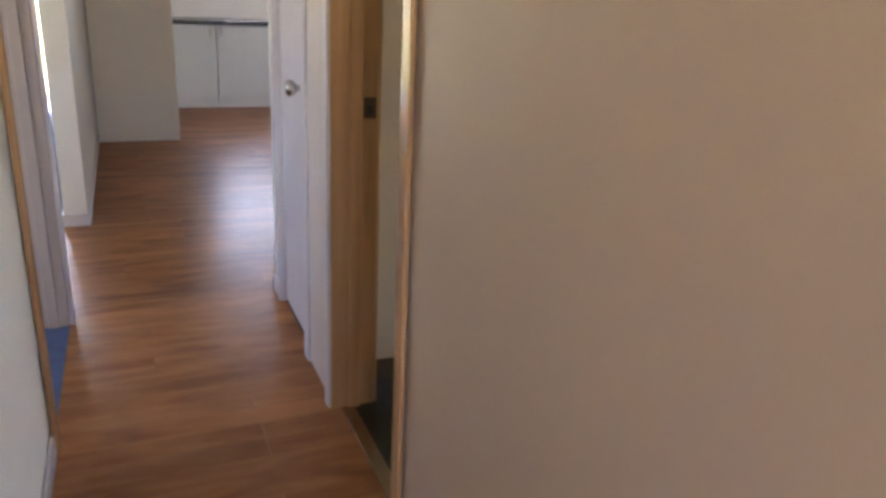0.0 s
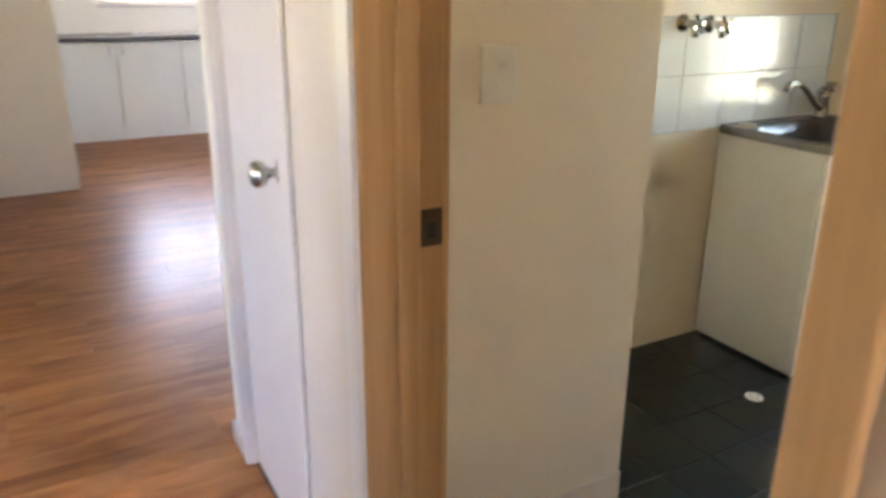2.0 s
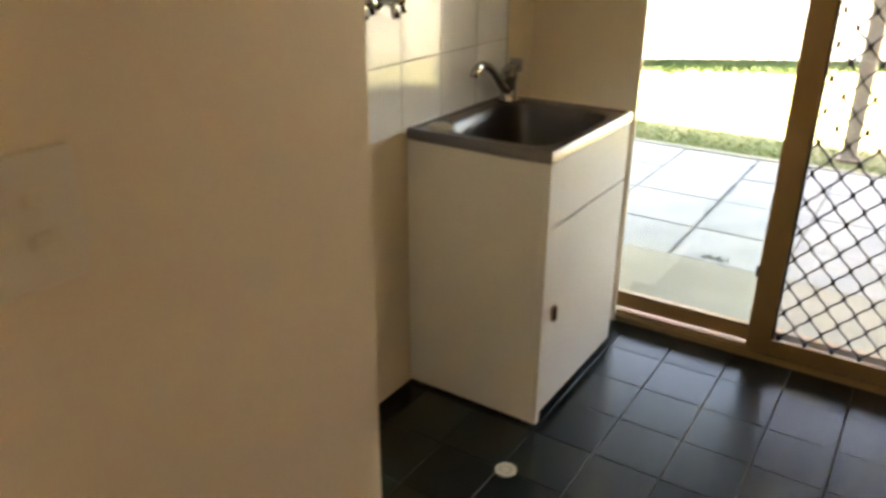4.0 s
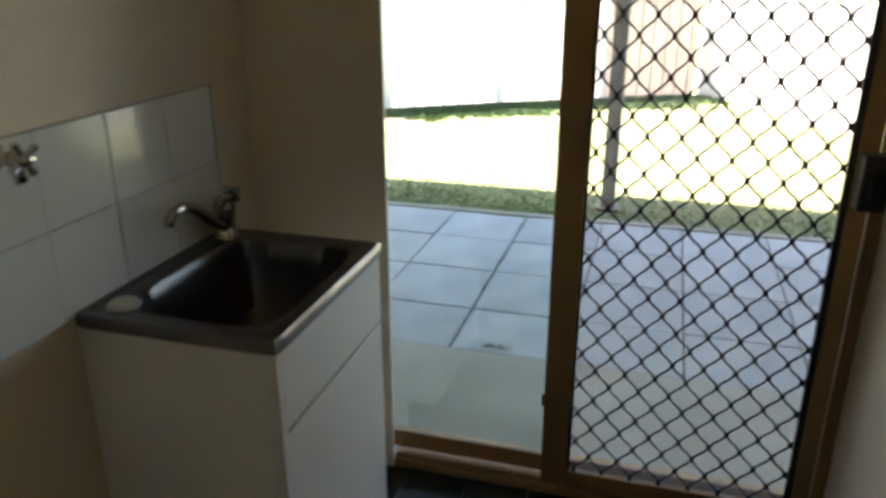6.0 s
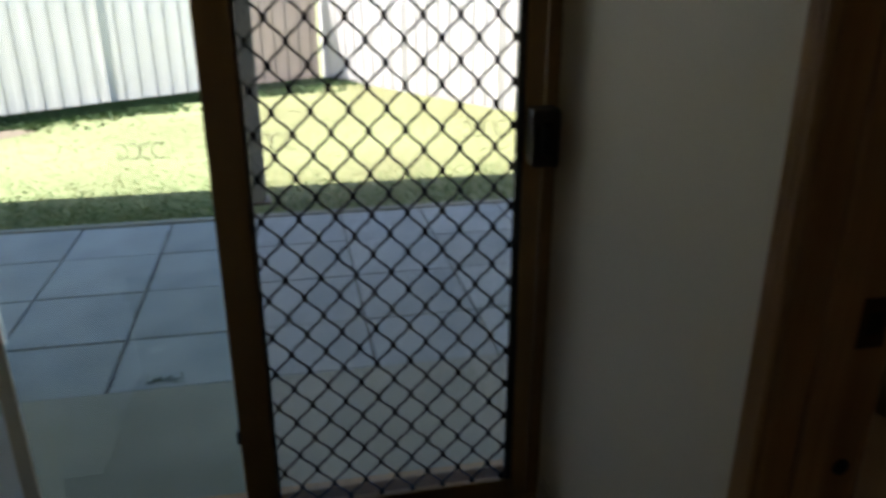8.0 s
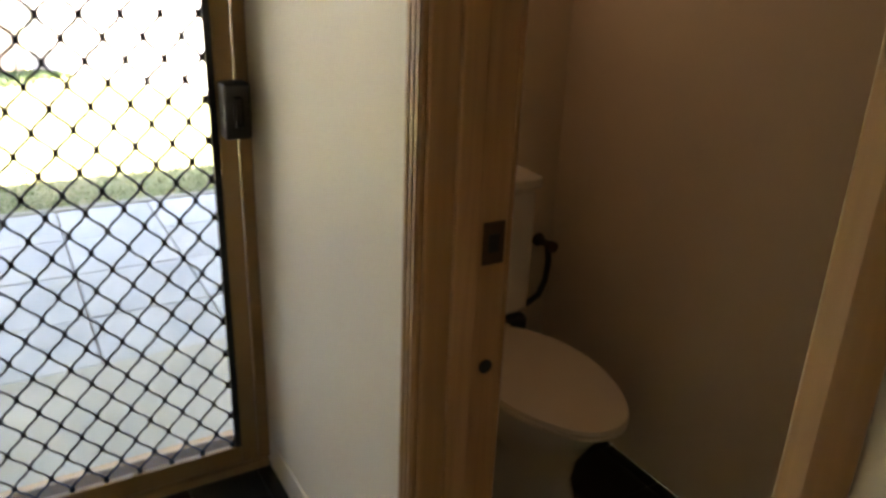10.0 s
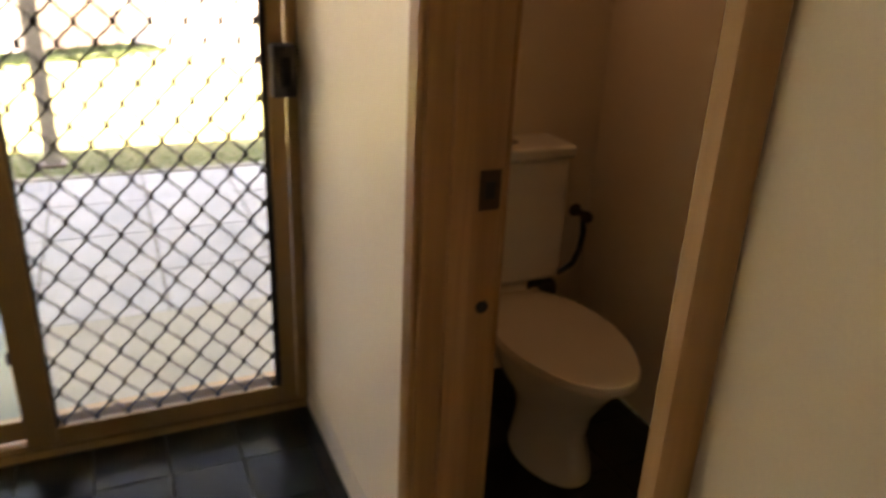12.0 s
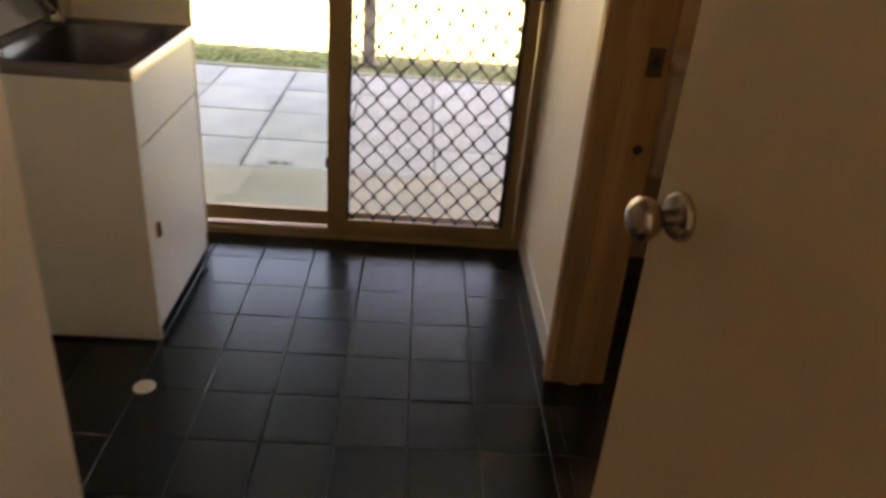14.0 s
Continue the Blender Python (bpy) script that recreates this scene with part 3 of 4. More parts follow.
part("bottom_rail", box(FX0 + 0.060, FX0 + 0.092, 0.082, 0.655, 0.034, 0.098, 0.003), BRONZE, slider)
part("bottom_rail", box(FX0 + 0.060, FX0 + 0.092, -0.672, 0.025, 0.034, 0.098, 0.003), BRONZE, slider)
part("screen_catch", box(FX0 - 0.004, FX0 + 0.008, 0.093, 0.101, 0.315, 0.355, 0.002), BLACK, slider)


def grille(y0, y1, z0, z1, x):
    """Wavy upright strips that touch at the knots of a diamond mesh."""
    bm = bmesh.new()
    ph = 0.0998
    n = int(round((y1 - y0) / 0.04225))
    rows = int((z1 - z0) / ph * 12)
    for i in range(n):
        c = y0 + (i + 0.5) * (y1 - y0) / n
        amp = (y1 - y0) / n / 2 - 0.0022
        sgn = 1 if i % 2 else -1
        pts = []
        for k in range(rows + 1):
            z = z0 + (z1 - z0) * k / rows
            ph_ = 2 * math.pi * (z - z0) / ph
            s = math.sin(ph_)
            pts.append((x, c + sgn * amp * math.copysign(abs(s) ** 0.93, s), z))
        tube(pts, 0.0031, 5, bm)
    for i in range(n + 1):
        y = y0 + i * (y1 - y0) / n
        k = 0
        while True:
            z = z0 + ph * (0.25 + 0.5 * k) 
            if z > z1:
                break
            if (i + k) % 2 == 0 and 0 < i < n:
                bx(bm, x - 0.0058, x + 0.0058, y - 0.0066, y + 0.0066, z - 0.009, z + 0.009, 0.003)
            k += 1
    return bm


part("grille", grille(-0.640, 0.036, 0.0212, 1.984, FX0 + 0.021), GRILLE, slider, "black diamond-pattern security mesh")
fly = part("fly_screen", box(FX0 + 0.028, FX0 + 0.029, -0.624, 0.020, 0.086, 1.982), FLYWIRE, slider, "fine grey fly wire behind the grille")
pane = part("pane", box(FX0 + 0.074, FX0 + 0.078, 0.083, 0.657, 0.096, 2.062), GLASS_GREEN, slider, "faintly green fixed glass pane")
pane.visible_shadow = False
pane2 = part("pane", box(FX0 + 0.074, FX0 + 0.078, -0.674, 0.032, 0.096, 2.062), GLASS, slider, "clear glass pane behind the grille")
pane2.visible_shadow = False
handle = part("handle", box(FX0 - 0.050, FX0 + 0.008, -0.690, -0.625, 1.005, 1.14, 0.006, 2), LATCH, slider, "black plastic latch box")
part("latch_lever", box(FX0 - 0.062, FX0 - 0.049, -0.668, -0.646, 1.035, 1.11, 0.004), BLACK, handle)


def arcs(name, y0, y1, z, parent_pane):
    """A row of four open ring outlines marked on the glass."""
    bm = bmesh.new()
    for k in range(4):
        r = (y0 - y1) / 8 * 1.05
        c = Vector((FX0 + 0.0732, y0 - (y0 - y1) * (k + 0.5) / 4, z))
        side = 1 if k < 2 else -1
        pts = [c + Vector((0, -side * r * math.cos(a), r * 1.25 * math.sin(a))) for a in [-2.2 + 4.4 * j / 15 for j in range(16)]]
        tube(pts, 0.0012, 4, bm)
    return part(name, bm, DECAL, parent_pane, "row of open ring outlines marking the glass")


arcs("glass_marking", 0.297, 0.189, 1.06, pane)
arcs("glass_marking", 0.020, -0.104, 1.066, pane2)
arcs("glass_marking", -0.483, -0.598, 1.076, pane2)

# ---- laundry trough ----
XC, XCE, YC = 1.855, 2.446, 0.517
trough = thing("laundry_trough", (2.15, 0.75, 0), "white metal laundry trough cabinet with stainless steel sink top", "laundry tub")
body = bmesh.new()
bx(body, XC + 0.004, XC + 0.018, YC + 0.022, 0.988, 0.012, 0.835, 0.003)
bx(body, XCE - 0.020, XCE - 0.006, YC + 0.022, 0.988, 0.012, 0.835, 0.003)
bx(body, XC + 0.018, XCE - 0.020, 0.975, 0.988, 0.03, 0.835)
bx(body, XC + 0.018, XCE - 0.020, YC + 0.03, 0.975, 0.04, 0.055)
part("body", body, CABINET, trough)
part("door", box(XC + 0.030, XCE - 0.008, YC + 0.004, YC + 0.022, 0.045, 0.640, 0.003, 2), CABINET, trough)
part("handle", box(XC + 0.062, XC + 0.082, YC - 0.010, YC + 0.004, 0.345, 0.395, 0.004, 2), SATIN, trough, "small grey recessed pull")
part("front_panel", box(XC + 0.030, XCE - 0.008, YC + 0.004, YC + 0.022, 0.648, 0.835, 0.003, 2), CABINET, trough)
part("corner_post", box(XC + 0.004, XC + 0.028, YC + 0.002, YC + 0.024, 0.012, 0.835, 0.003, 2), CABINET, trough)
for x in (XC + 0.03, XCE - 0.03):
    for y in (YC + 0.05, 0.95):
        part("foot", lathe([(0.016, 0.0), (0.018, 0.003), (0.014, 0.012), (0.012, 0.042)], (x, y, 0)), BLACK, trough)


def sink_top():
    """A pressed steel top with a rounded, hollow bowl."""
    bm = bmesh.new()
    cx, cy = 2.162, 0.748
    hx, hy = (XCE - XC) / 2, (0.990 - YC) / 2 + 0.002
    n = 96

    def ring(ax, ay, z, p, ox=0.0, oy=0.0):
        out = []
        for i in range(n):
            a = 2 * math.pi * i / n
            c, s = math.cos(a), math.sin(a)
            k = (abs(c) ** p + abs(s) ** p) ** (-1 / p)
            out.append(bm.verts.new((cx + ox + ax * k * c, cy + oy + ay * k * s, z)))
        return out
    mx, my = (XC + XCE) / 2 - cx, (YC + 0.990) / 2 - cy
    rs = [ring(hx - 0.003, hy - 0.003, 0.836, 60, mx, my), ring(hx, hy, 0.8385, 60, mx, my), ring(hx, hy, 0.864, 60, mx, my), ring(hx - 0.004, hy - 0.004, 0.870, 60, mx, my),
          ring(hx - 0.016, hy - 0.016, 0.869, 40, mx, my), ring(hx - 0.02, hy - 0.02, 0.864, 40, mx, my),
          ring(0.252, 0.188, 0.863, 7), ring(0.246, 0.182, 0.857, 6), ring(0.240, 0.176, 0.80, 6), ring(0.225, 0.162, 0.66, 6), ring(0.195, 0.135, 0.625, 5), ring(0.05, 0.045, 0.615, 2)]
    for a, b in zip(rs, rs[1:]):
        for i in range(n):
            bm.faces.new((a[i], a[(i + 1) % n], b[(i + 1) % n], b[i]))
    bm.faces.new(rs[-1])
    bmesh.ops.recalc_face_normals(bm, faces=bm.faces)
    return bm


top = smooth_angle(part("sink_top", sink_top(), STEEL, trough, "stainless steel top with deep rounded bowl"), 40)
part("waste", lathe([(0.001, 0.614), (0.036, 0.614), (0.040, 0.620), (0.030, 0.6205), (0.001, 0.616)], (2.162, 0.748, 0.004)), CHROME, top)
plug = solid("sink_plug", lathe([(0.001, 0), (0.034, 0), (0.036, 0.006), (0.030, 0.014), (0.012, 0.016), (0.001, 0.016)], (1.925, 0.915, 0.8635)), SWITCH, "round pale plastic plug on the trough rim", "sink plug", smooth=False)

mixer = thing("mixer_tap", (2.375, 0.935, 0.866), "chrome lever mixer tap with upswept spout", "tap")
smooth_angle(part("body", lathe([(0.034, 0.864), (0.035, 0.870), (0.029, 0.877), (0.027, 0.930), (0.030, 0.936), (0.031, 0.958), (0.027, 0.972), (0.015, 0.980), (0.001, 0.982)], (2.375, 0.935, 0)), CHROME, mixer), 40)
part("spout", tube([(2.365, 0.932, 0.900), (2.340, 0.930, 0.912), (2.310, 0.928, 0.930), (2.275, 0.926, 0.958), (2.240, 0.924, 0.984), (2.205, 0.922, 1.004), (2.170, 0.920, 1.014), (2.140, 0.918, 1.012), (2.120, 0.917, 1.000), (2.113, 0.917, 0.984)], [0.017, 0.016, 0.015, 0.014, 0.013, 0.0125, 0.012, 0.012, 0.012, 0.013], 14), CHROME, mixer, smooth=True)
lever = bx(box(2.392, 2.404, 0.900, 0.948, 0.962, 1.006, 0.005, 3), 2.345, 2.398, 0.910, 0.940, 0.975, 0.992, 0.006, 3)
part("handle", lever, CHROME, mixer, "flat chrome lever")
smooth_angle(part("indicator_cap", lathe([(0.001, 0.0), (0.012, 0.0), (0.012, -0.012), (0.008, -0.017), (0.001, -0.018)], (2.346, 0.922, 0.972), "x"), CHROME, mixer), 40)


def wall_tap(x, z):
    t = thing("washing_machine_tap", (x, 0.98, z), "chrome cross-handle wall tap on white tiles", "tap", group="washing machine taps")
    smooth_angle(part("flange", lathe([(0.030, 0.0), (0.030, -0.004), (0.018, -0.012), (0.013, -0.014), (0.013, -0.05)], (x, 0.987, z), "y"), CHROME, t), 40)
    part("outlet", tube([(x, 0.955, z), (x, 0.935, z - 0.01), (x, 0.925, z - 0.045)], 0.011, 12), CHROME, t, smooth=True)
    h = part("handle_hub", lathe([(0.012, -0.05), (0.014, -0.06), (0.014, -0.085), (0.008, -0.092), (0.001, -0.093)], (x, 0.987, z), "y"), CHROME, t)
    for a in (0.5, 2.07, 3.64, 5.21):
        part("handle_arm", tube([(x, 0.912, z), (x + 0.034 * math.cos(a), 0.912, z + 0.034 * math.sin(a))], [0.005, 0.0075], 8), CHROME, h)


wall_tap(1.605, 1.242)
wall_tap(1.735, 1.236)

# ---- switch, drain, toilet ----
switch = thing("light_switch", (0.4, YSW, 1.195), "cream plastic light switch plate with two rockers", "light switch")
part("plate", box(0.352, 0.438, YSW - 0.010, YSW, 1.135, 1.250, 0.003, 2), SWITCH, switch)
for z in (1.213, 1.178):
    part("rocker", box(0.390, 0.410, YSW - 0.0135, YSW - 0.010, z - 0.007, z + 0.007, 0.002), SWITCH, switch)

drain = thing("floor_drain", (1.64, 0.50, 0), "round white floor waste grate in dark tiles", "floor drain")
part("rim", lathe([(0.001, 0.0), (0.031, 0.0), (0.031, 0.003), (0.027, 0.0045), (0.025, 0.003), (0.001, 0.003)], (1.64, 0.50, 0.0008)), SWITCH, drain)
for k in range(8):
    a = k * math.pi / 4
    cx, cy = 1.64 + 0.015 * math.cos(a), 0.50 + 0.015 * math.sin(a)
    part("slot", box(cx - 0.002, cx + 0.002, cy - 0.002, cy + 0.002, 0.0036, 0.0043), GAP, drain)

TY = -1.314
toilet = thing("toilet", (2.25, TY, 0), "white close-coupled toilet with closed lid", "toilet")


def ovals(levels, n=36):
    """Stacked egg-shaped rings: (centre x, half length, half width, z)."""
    bm = bmesh.new()
    rs = []
    for cx, a, b, z in levels:
        ring = []
        for i in range(n):
            t = 2 * math.pi * i / n
            c, s = math.cos(t), math.sin(t)
            w = b * (1 - 0.10 * (-c)) if c < 0 else b
            ring.append(bm.verts.new((cx + a * c, TY + w * math.copysign(abs(s) ** 0.92, s), z)))
        rs.append(ring)
    for a, b in zip(rs, rs[1:]):
        for i in range(n):
            bm.faces.new((a[i], a[(i + 1) % n], b[(i + 1) % n], b[i]))
    bm.faces.new(list(reversed(rs[0])))
    bm.faces.new(rs[-1])
    bmesh.ops.recalc_face_normals(bm, faces=bm.faces)
    return bm


smooth_angle(part("pan", ovals([(2.180, 0.165, 0.105, 0.0), (2.180, 0.16, 0.10, 0.03), (2.190, 0.135, 0.085, 0.12), (2.190, 0.15, 0.10, 0.20), (2.195, 0.205, 0.15, 0.285), (2.19, 0.250, 0.162, 0.345), (2.19, 0.254, 0.164, 0.366), (2.19, 0.246, 0.158, 0.370)]), PORCELAIN, toilet), 60)
smooth_angle(part("seat", ovals([(2.192, 0.291, 0.176, 0.371), (2.192, 0.295, 0.180, 0.376), (2.192, 0.293, 0.178, 0.384), (2.192, 0.285, 0.170, 0.386)]), SEAT, toilet), 50)
smooth_angle(part("lid", ovals([(2.192, 0.291, 0.176, 0.3865), (2.192, 0.295, 0.180, 0.390), (2.192, 0.291, 0.176, 0.400), (2.192, 0.26, 0.152, 0.4045), (2.192, 0.11, 0.07, 0.406)]), SEAT, toilet), 50)
for y in (TY - 0.07, TY + 0.07):
    part("hinge", lathe([(0.016, 0.370), (0.016, 0.402), (0.010, 0.408), (0.001, 0.409)], (2.455, y, 0)), SEAT, toilet)
part("connector", box(2.36, 2.50, TY - 0.10, TY + 0.10, 0.22, 0.369, 0.03, 3), PORCELAIN, toilet)
cis = part("cistern", box(2.49, 2.652, TY - 0.18, TY + 0.18, 0.41, 0.812, 0.022, 3), PORCELAIN, toilet)
part("cistern_lid", box(2.478, 2.653, TY - 0.188, TY + 0.188, 0.813, 0.853, 0.012, 3), PORCELAIN, toilet)
part("flush_button", lathe([(0.026, 0.853), (0.026, 0.857), (0.020, 0.860), (0.001, 0.860)], (2.565, TY, 0)), CHROME, toilet)
part("flush_bend", box(2.47, 2.56, TY - 0.06, TY + 0.06, 0.36, 0.411, 0.015, 2), PORCELAIN, toilet)
part("inlet_cap", box(2.47, 2.54, TY - 0.165, TY - 0.085, 0.355, 0.412, 0.014, 2), BLACK, toilet, "dark plastic inlet fitting under the cistern")
valve = thing("cistern_valve", (2.64, -1.64, 0.58), "dark metal stop valve and hose beside the cistern", "valve")
part("stop_valve", lathe([(0.022, 0.0), (0.022, -0.006), (0.012, -0.01), (0.012, -0.06), (0.018, -0.065), (0.018, -0.085), (0.001, -0.086)], (2.653, -1.635, 0.575), "x"), PLATE, valve)
part("hose", tube([(2.60, -1.635, 0.575), (2.585, -1.632, 0.52), (2.58, -1.62, 0.46), (2.582, -1.60, 0.41), (2.585, -1.555, 0.385), (2.588, -1.50, 0.40), (2.59, -1.47, 0.445)], 0.010, 10), BLACK, valve, smooth=True)

# ---- kitchen seen down the hall ----
pantry = thing("pantry_cupboard", (-0.52, 5.0, 0), "tall cream pantry end panel beside the kitchen", "cupboard")
part("side_panel", box(-0.822, -0.182, 4.669, 4.689, 0.0, 2.2, 0.002), PANTRY_CREAM, pantry)
part("body", box(-0.822, -0.197, 4.689, 5.28, 0.0, 2.198), LAMINATE_WHITE, pantry)
part("door", box(-0.196, -0.178, 4.695, 5.275, 0.10, 2.19, 0.002), LAMINATE_WHITE, pantry)
KY = 6.386
for i, x in enumerate((-0.775, -0.215, 0.345, 0.905, 1.465)):
    unit = thing("kitchen_cabinet", (x + 0.28, 6.7, 0), "white laminate kitchen base cabinet under dark benchtop", "cabinet", group="kitchen base cabinets")
    part("carcass", box(x + 0.001, x + 0.559, KY + 0.02, 6.998, 0.10, 0.868), LAMINATE_WHITE, unit)
    part("kickboard", box(x + 0.001, x + 0.559, KY + 0.04, KY + 0.055, 0.0, 0.0998), LAMINATE_WHITE, unit)
    d = part("door", box(x + 0.004, x + 0.556, KY, KY + 0.019, 0.112, 0.862, 0.002), LAMINATE_WHITE, unit)
    hx = x + 0.505 if i % 2 else x + 0.06
    part("handle", box(hx - 0.009, hx + 0.009, KY - 0.022, KY - 0.0005, 0.755, 0.845, 0.004), HANDLE, d)
bench = solid("kitchen_benchtop", box(-0.83, 2.035, KY - 0.025, 6.998, 0.870, 0.908, 0.004, 2), BENCH, "dark laminate kitchen benchtop with metal edge", "benchtop")
sink = solid("kitchen_sink", box(0.55, 1.35, 6.45, 6.90, 0.9085, 0.917, 0.003), STEEL, "stainless steel sink rim on the benchtop", "sink")


def window_set(name, label, x0, x1, y0, y1, z0, z1, bars):
    w = thing(name, ((x0 + x1) / 2, y0, z0), label, "window", kind="structure")
    t = 0.04
    part("window_frame", bx(bx(bx(box(x0, x0 + t, y0, y1, z0, z1), x1 - t, x1, y0, y1, z0, z1), x0 + t, x1 - t, y0, y1, z0, z0 + t), x0 + t, x1 - t, y0, y1, z1 - t, z1), TRIM, w)
    xs = [x0 + t] + [x0 + (x1 - x0) * b for b in bars] + [x1 - t]
    for b in bars:
        c = x0 + (x1 - x0) * b
        part("mullion", box(c - 0.02, c + 0.02, y0 + 0.005, y1 - 0.005, z0 + t, z1 - t), TRIM, w)
    for a, b in zip(xs, xs[1:]):
        p = part("pane", box(a + 0.001, b - 0.001, y0 + 0.03, y0 + 0.034, z0 + t, z1 - t), GLASS, w)
        p.visible_shadow = False
    part("window_sill", box(x0 - 0.03, x1 + 0.03, y0 - 0.05, y0 - 0.001, z0 - 0.03, z0 - 0.001, 0.004), TRIM, w)
    return w


window_set("window_1", "white-framed kitchen window above the benchtop", 0.33, 1.57, 7.001, 7.08, 1.17, 1.86, [0.5])
window_set("window_2", "tall white-framed living room window", -3.3, -1.1, 7.001, 7.08, 0.04, 2.2, [0.5])

# Made-up window, out of view, round the toilet fill lamp.
win = thing("window_3_added", (XE + 0.06, -1.33, 1.57), "small unseen window added above the cistern for the toilet fill lamp", "window", kind="structure")
part("window_frame", bx(bx(bx(box(XE + 0.06, XE + 0.10, -1.55, -1.52, 1.57, 2.03), XE + 0.06, XE + 0.10, -1.14, -1.11, 1.57, 2.03), XE + 0.06, XE + 0.10, -1.52, -1.14, 1.57, 1.60), XE + 0.06, XE + 0.10, -1.52, -1.14, 2.00, 2.03), BRONZE, win)
p = part("pane", box(XE + 0.078, XE + 0.082, -1.52, -1.14, 1.60, 2.00), GLASS, win)
p.visible_shadow = False

# ---- outside ----
GZ = -0.145
LG = GZ - 2.4


def prism(points, z0, z1):
    bm = bmesh.new()
    f = bm.faces.new([bm.verts.new((x, y, z1)) for x, y in points])
    up = bmesh.ops.extrude_face_region(bm, geom=[f])
    for v in up["geom"]:
        if isinstance(v, bmesh.types.BMVert):
            v.co.z = z0
    bmesh.ops.recalc_face_normals(bm, faces=bm.faces)
    return bm


ground = solid("ground", prism([(-60, 114.0), (-60, -47.6), (12.1, -0.63)], LG, GZ - 0.012), LAWN, "green and dry-yellow lawn reaching to the fence", "lawn", kind="structure")
solid("ground_beyond", box(-160, 200, -180, 180, LG - 0.3, LG), LAWN, "lower ground beyond the boundary fence", "ground", kind="structure")
solid("concrete_slab", box(XE + 0.10, 3.762, -4.0, 4.0, GZ - 0.1, GZ), CONCRETE, "weathered pale concrete slab outside the door", "concrete slab", kind="structure")
solid("house_step", box(XE + 0.02, XE + 0.12, -4.0, 4.0, GZ - 0.1, -0.051), BRICK, "base of the house wall under the door", "wall", kind="structure")
solid("outer_wall_south", box(XE + 0.121, XE + 0.2, -4.0, -0.73, GZ, H), BRICK, "brick outer house wall", "wall", kind="structure")
solid("outer_wall_north", box(XE + 0.031, XE + 0.2, 0.70, 4.0, GZ, H), BRICK, "brick outer house wall", "wall", kind="structure")
paving = solid("paving", box(3.7625, 5.815, -4.0, 4.0, GZ - 0.1, GZ - 0.010), SOIL, "grey concrete paving slabs with dark joints", "paving", kind="structure")
solid("lawn_edging", box(5.817, 5.875, -4.0, 4.0, GZ - 0.1, GZ + 0.012, 0.006), CONCRETE, "low concrete edging along the lawn", "edging", kind="structure")
post = thing("patio_post", (6.20, 0.165, GZ), "square brown-grey patio roof post", "post")
part("shaft", box(6.15, 6.25, 0.115, 0.215, GZ, 2.5, 0.004), POST, post)
part("base_plate", box(6.12, 6.28, 0.085, 0.245, GZ - 0.012, GZ + 0.012, 0.003), PLATE, post)


def fence_run(name, a, b, h, label, last=None):
    """Steel fence: ribbed panels between posts under a top rail."""
    a, b = Vector((*a, 0)), Vector((*b, 0))
    d = (b - a).normalized()
    nrm = Vector((-d.y, d.x, 0))
    root = thing(name, (a.x, a.y, GZ), label, "fence")
    L = (b - a).length
    n = max(1, round(L / 1.46))

    def slab(s0, s1, o0, o1, z0, z1):
        bm = box(0, 1, 0, 1, z0, z1)
        for v in bm.verts:
            s, o = (s1 if v.co.x > 0.5 else s0), (o1 if v.co.y > 0.5 else o0)
            p = a + d * s + nrm * o
            v.co = Vector((p.x, p.y, v.co.z))
        return bm
    for i in range(n):
        s0, s1 = L * i / n, L * (i + 1) / n
        sheet = last if last and i == n - 1 else FENCE
        part("post", slab(s0 - 0.035, s0 + 0.035, -0.03, 0.03, GZ - 0.012, GZ + h + 0.02), FENCE, root)
        bm = bmesh.new()
        s, k = s0 + 0.032, 0
        prev = None
        while s <= s1 - 0.03:
            for ds, o in ((0.0, -0.006), (0.05, -0.006), (0.060, 0.010), (0.130, 0.010), (0.14, -0.006)):
                if s + ds > s1 - 0.031:
                    break
                p = a + d * (s + ds) + nrm * o
                cur = (bm.verts.new((p.x, p.y, GZ - 0.01)), bm.verts.new((p.x, p.y, GZ + h)))
                if prev:
                    bm.faces.new((prev[0], cur[0], cur[1], prev[1]))
                prev = cur
            s += 0.19
        bmesh.ops.solidify(bm, geom=bm.faces[:], thickness=0.002)
        part("panel", bm, sheet, root)
        part("top_rail", slab(s0 + 0.031, s1 - 0.031, -0.022, 0.026, GZ + h, GZ + h + 0.035), FENCE, root)
        part("bottom_rail", slab(s0 + 0.031, s1 - 0.031, 0.022, 0.030, GZ, GZ + 0.05), FENCE, root)
    return root


# The bay at the corner gets the colour with tree shade in it.
fence_run("fence", (7.2, 6.85), (11.86, -0.56), 1.29, "cream corrugated steel boundary fence, last bay coloured brown for tree shade", FENCE_SHADED)
fence_run("fence", (11.86, -0.62), (6.5, -4.1), 1.29, "cream corrugated steel boundary fence in full sun")


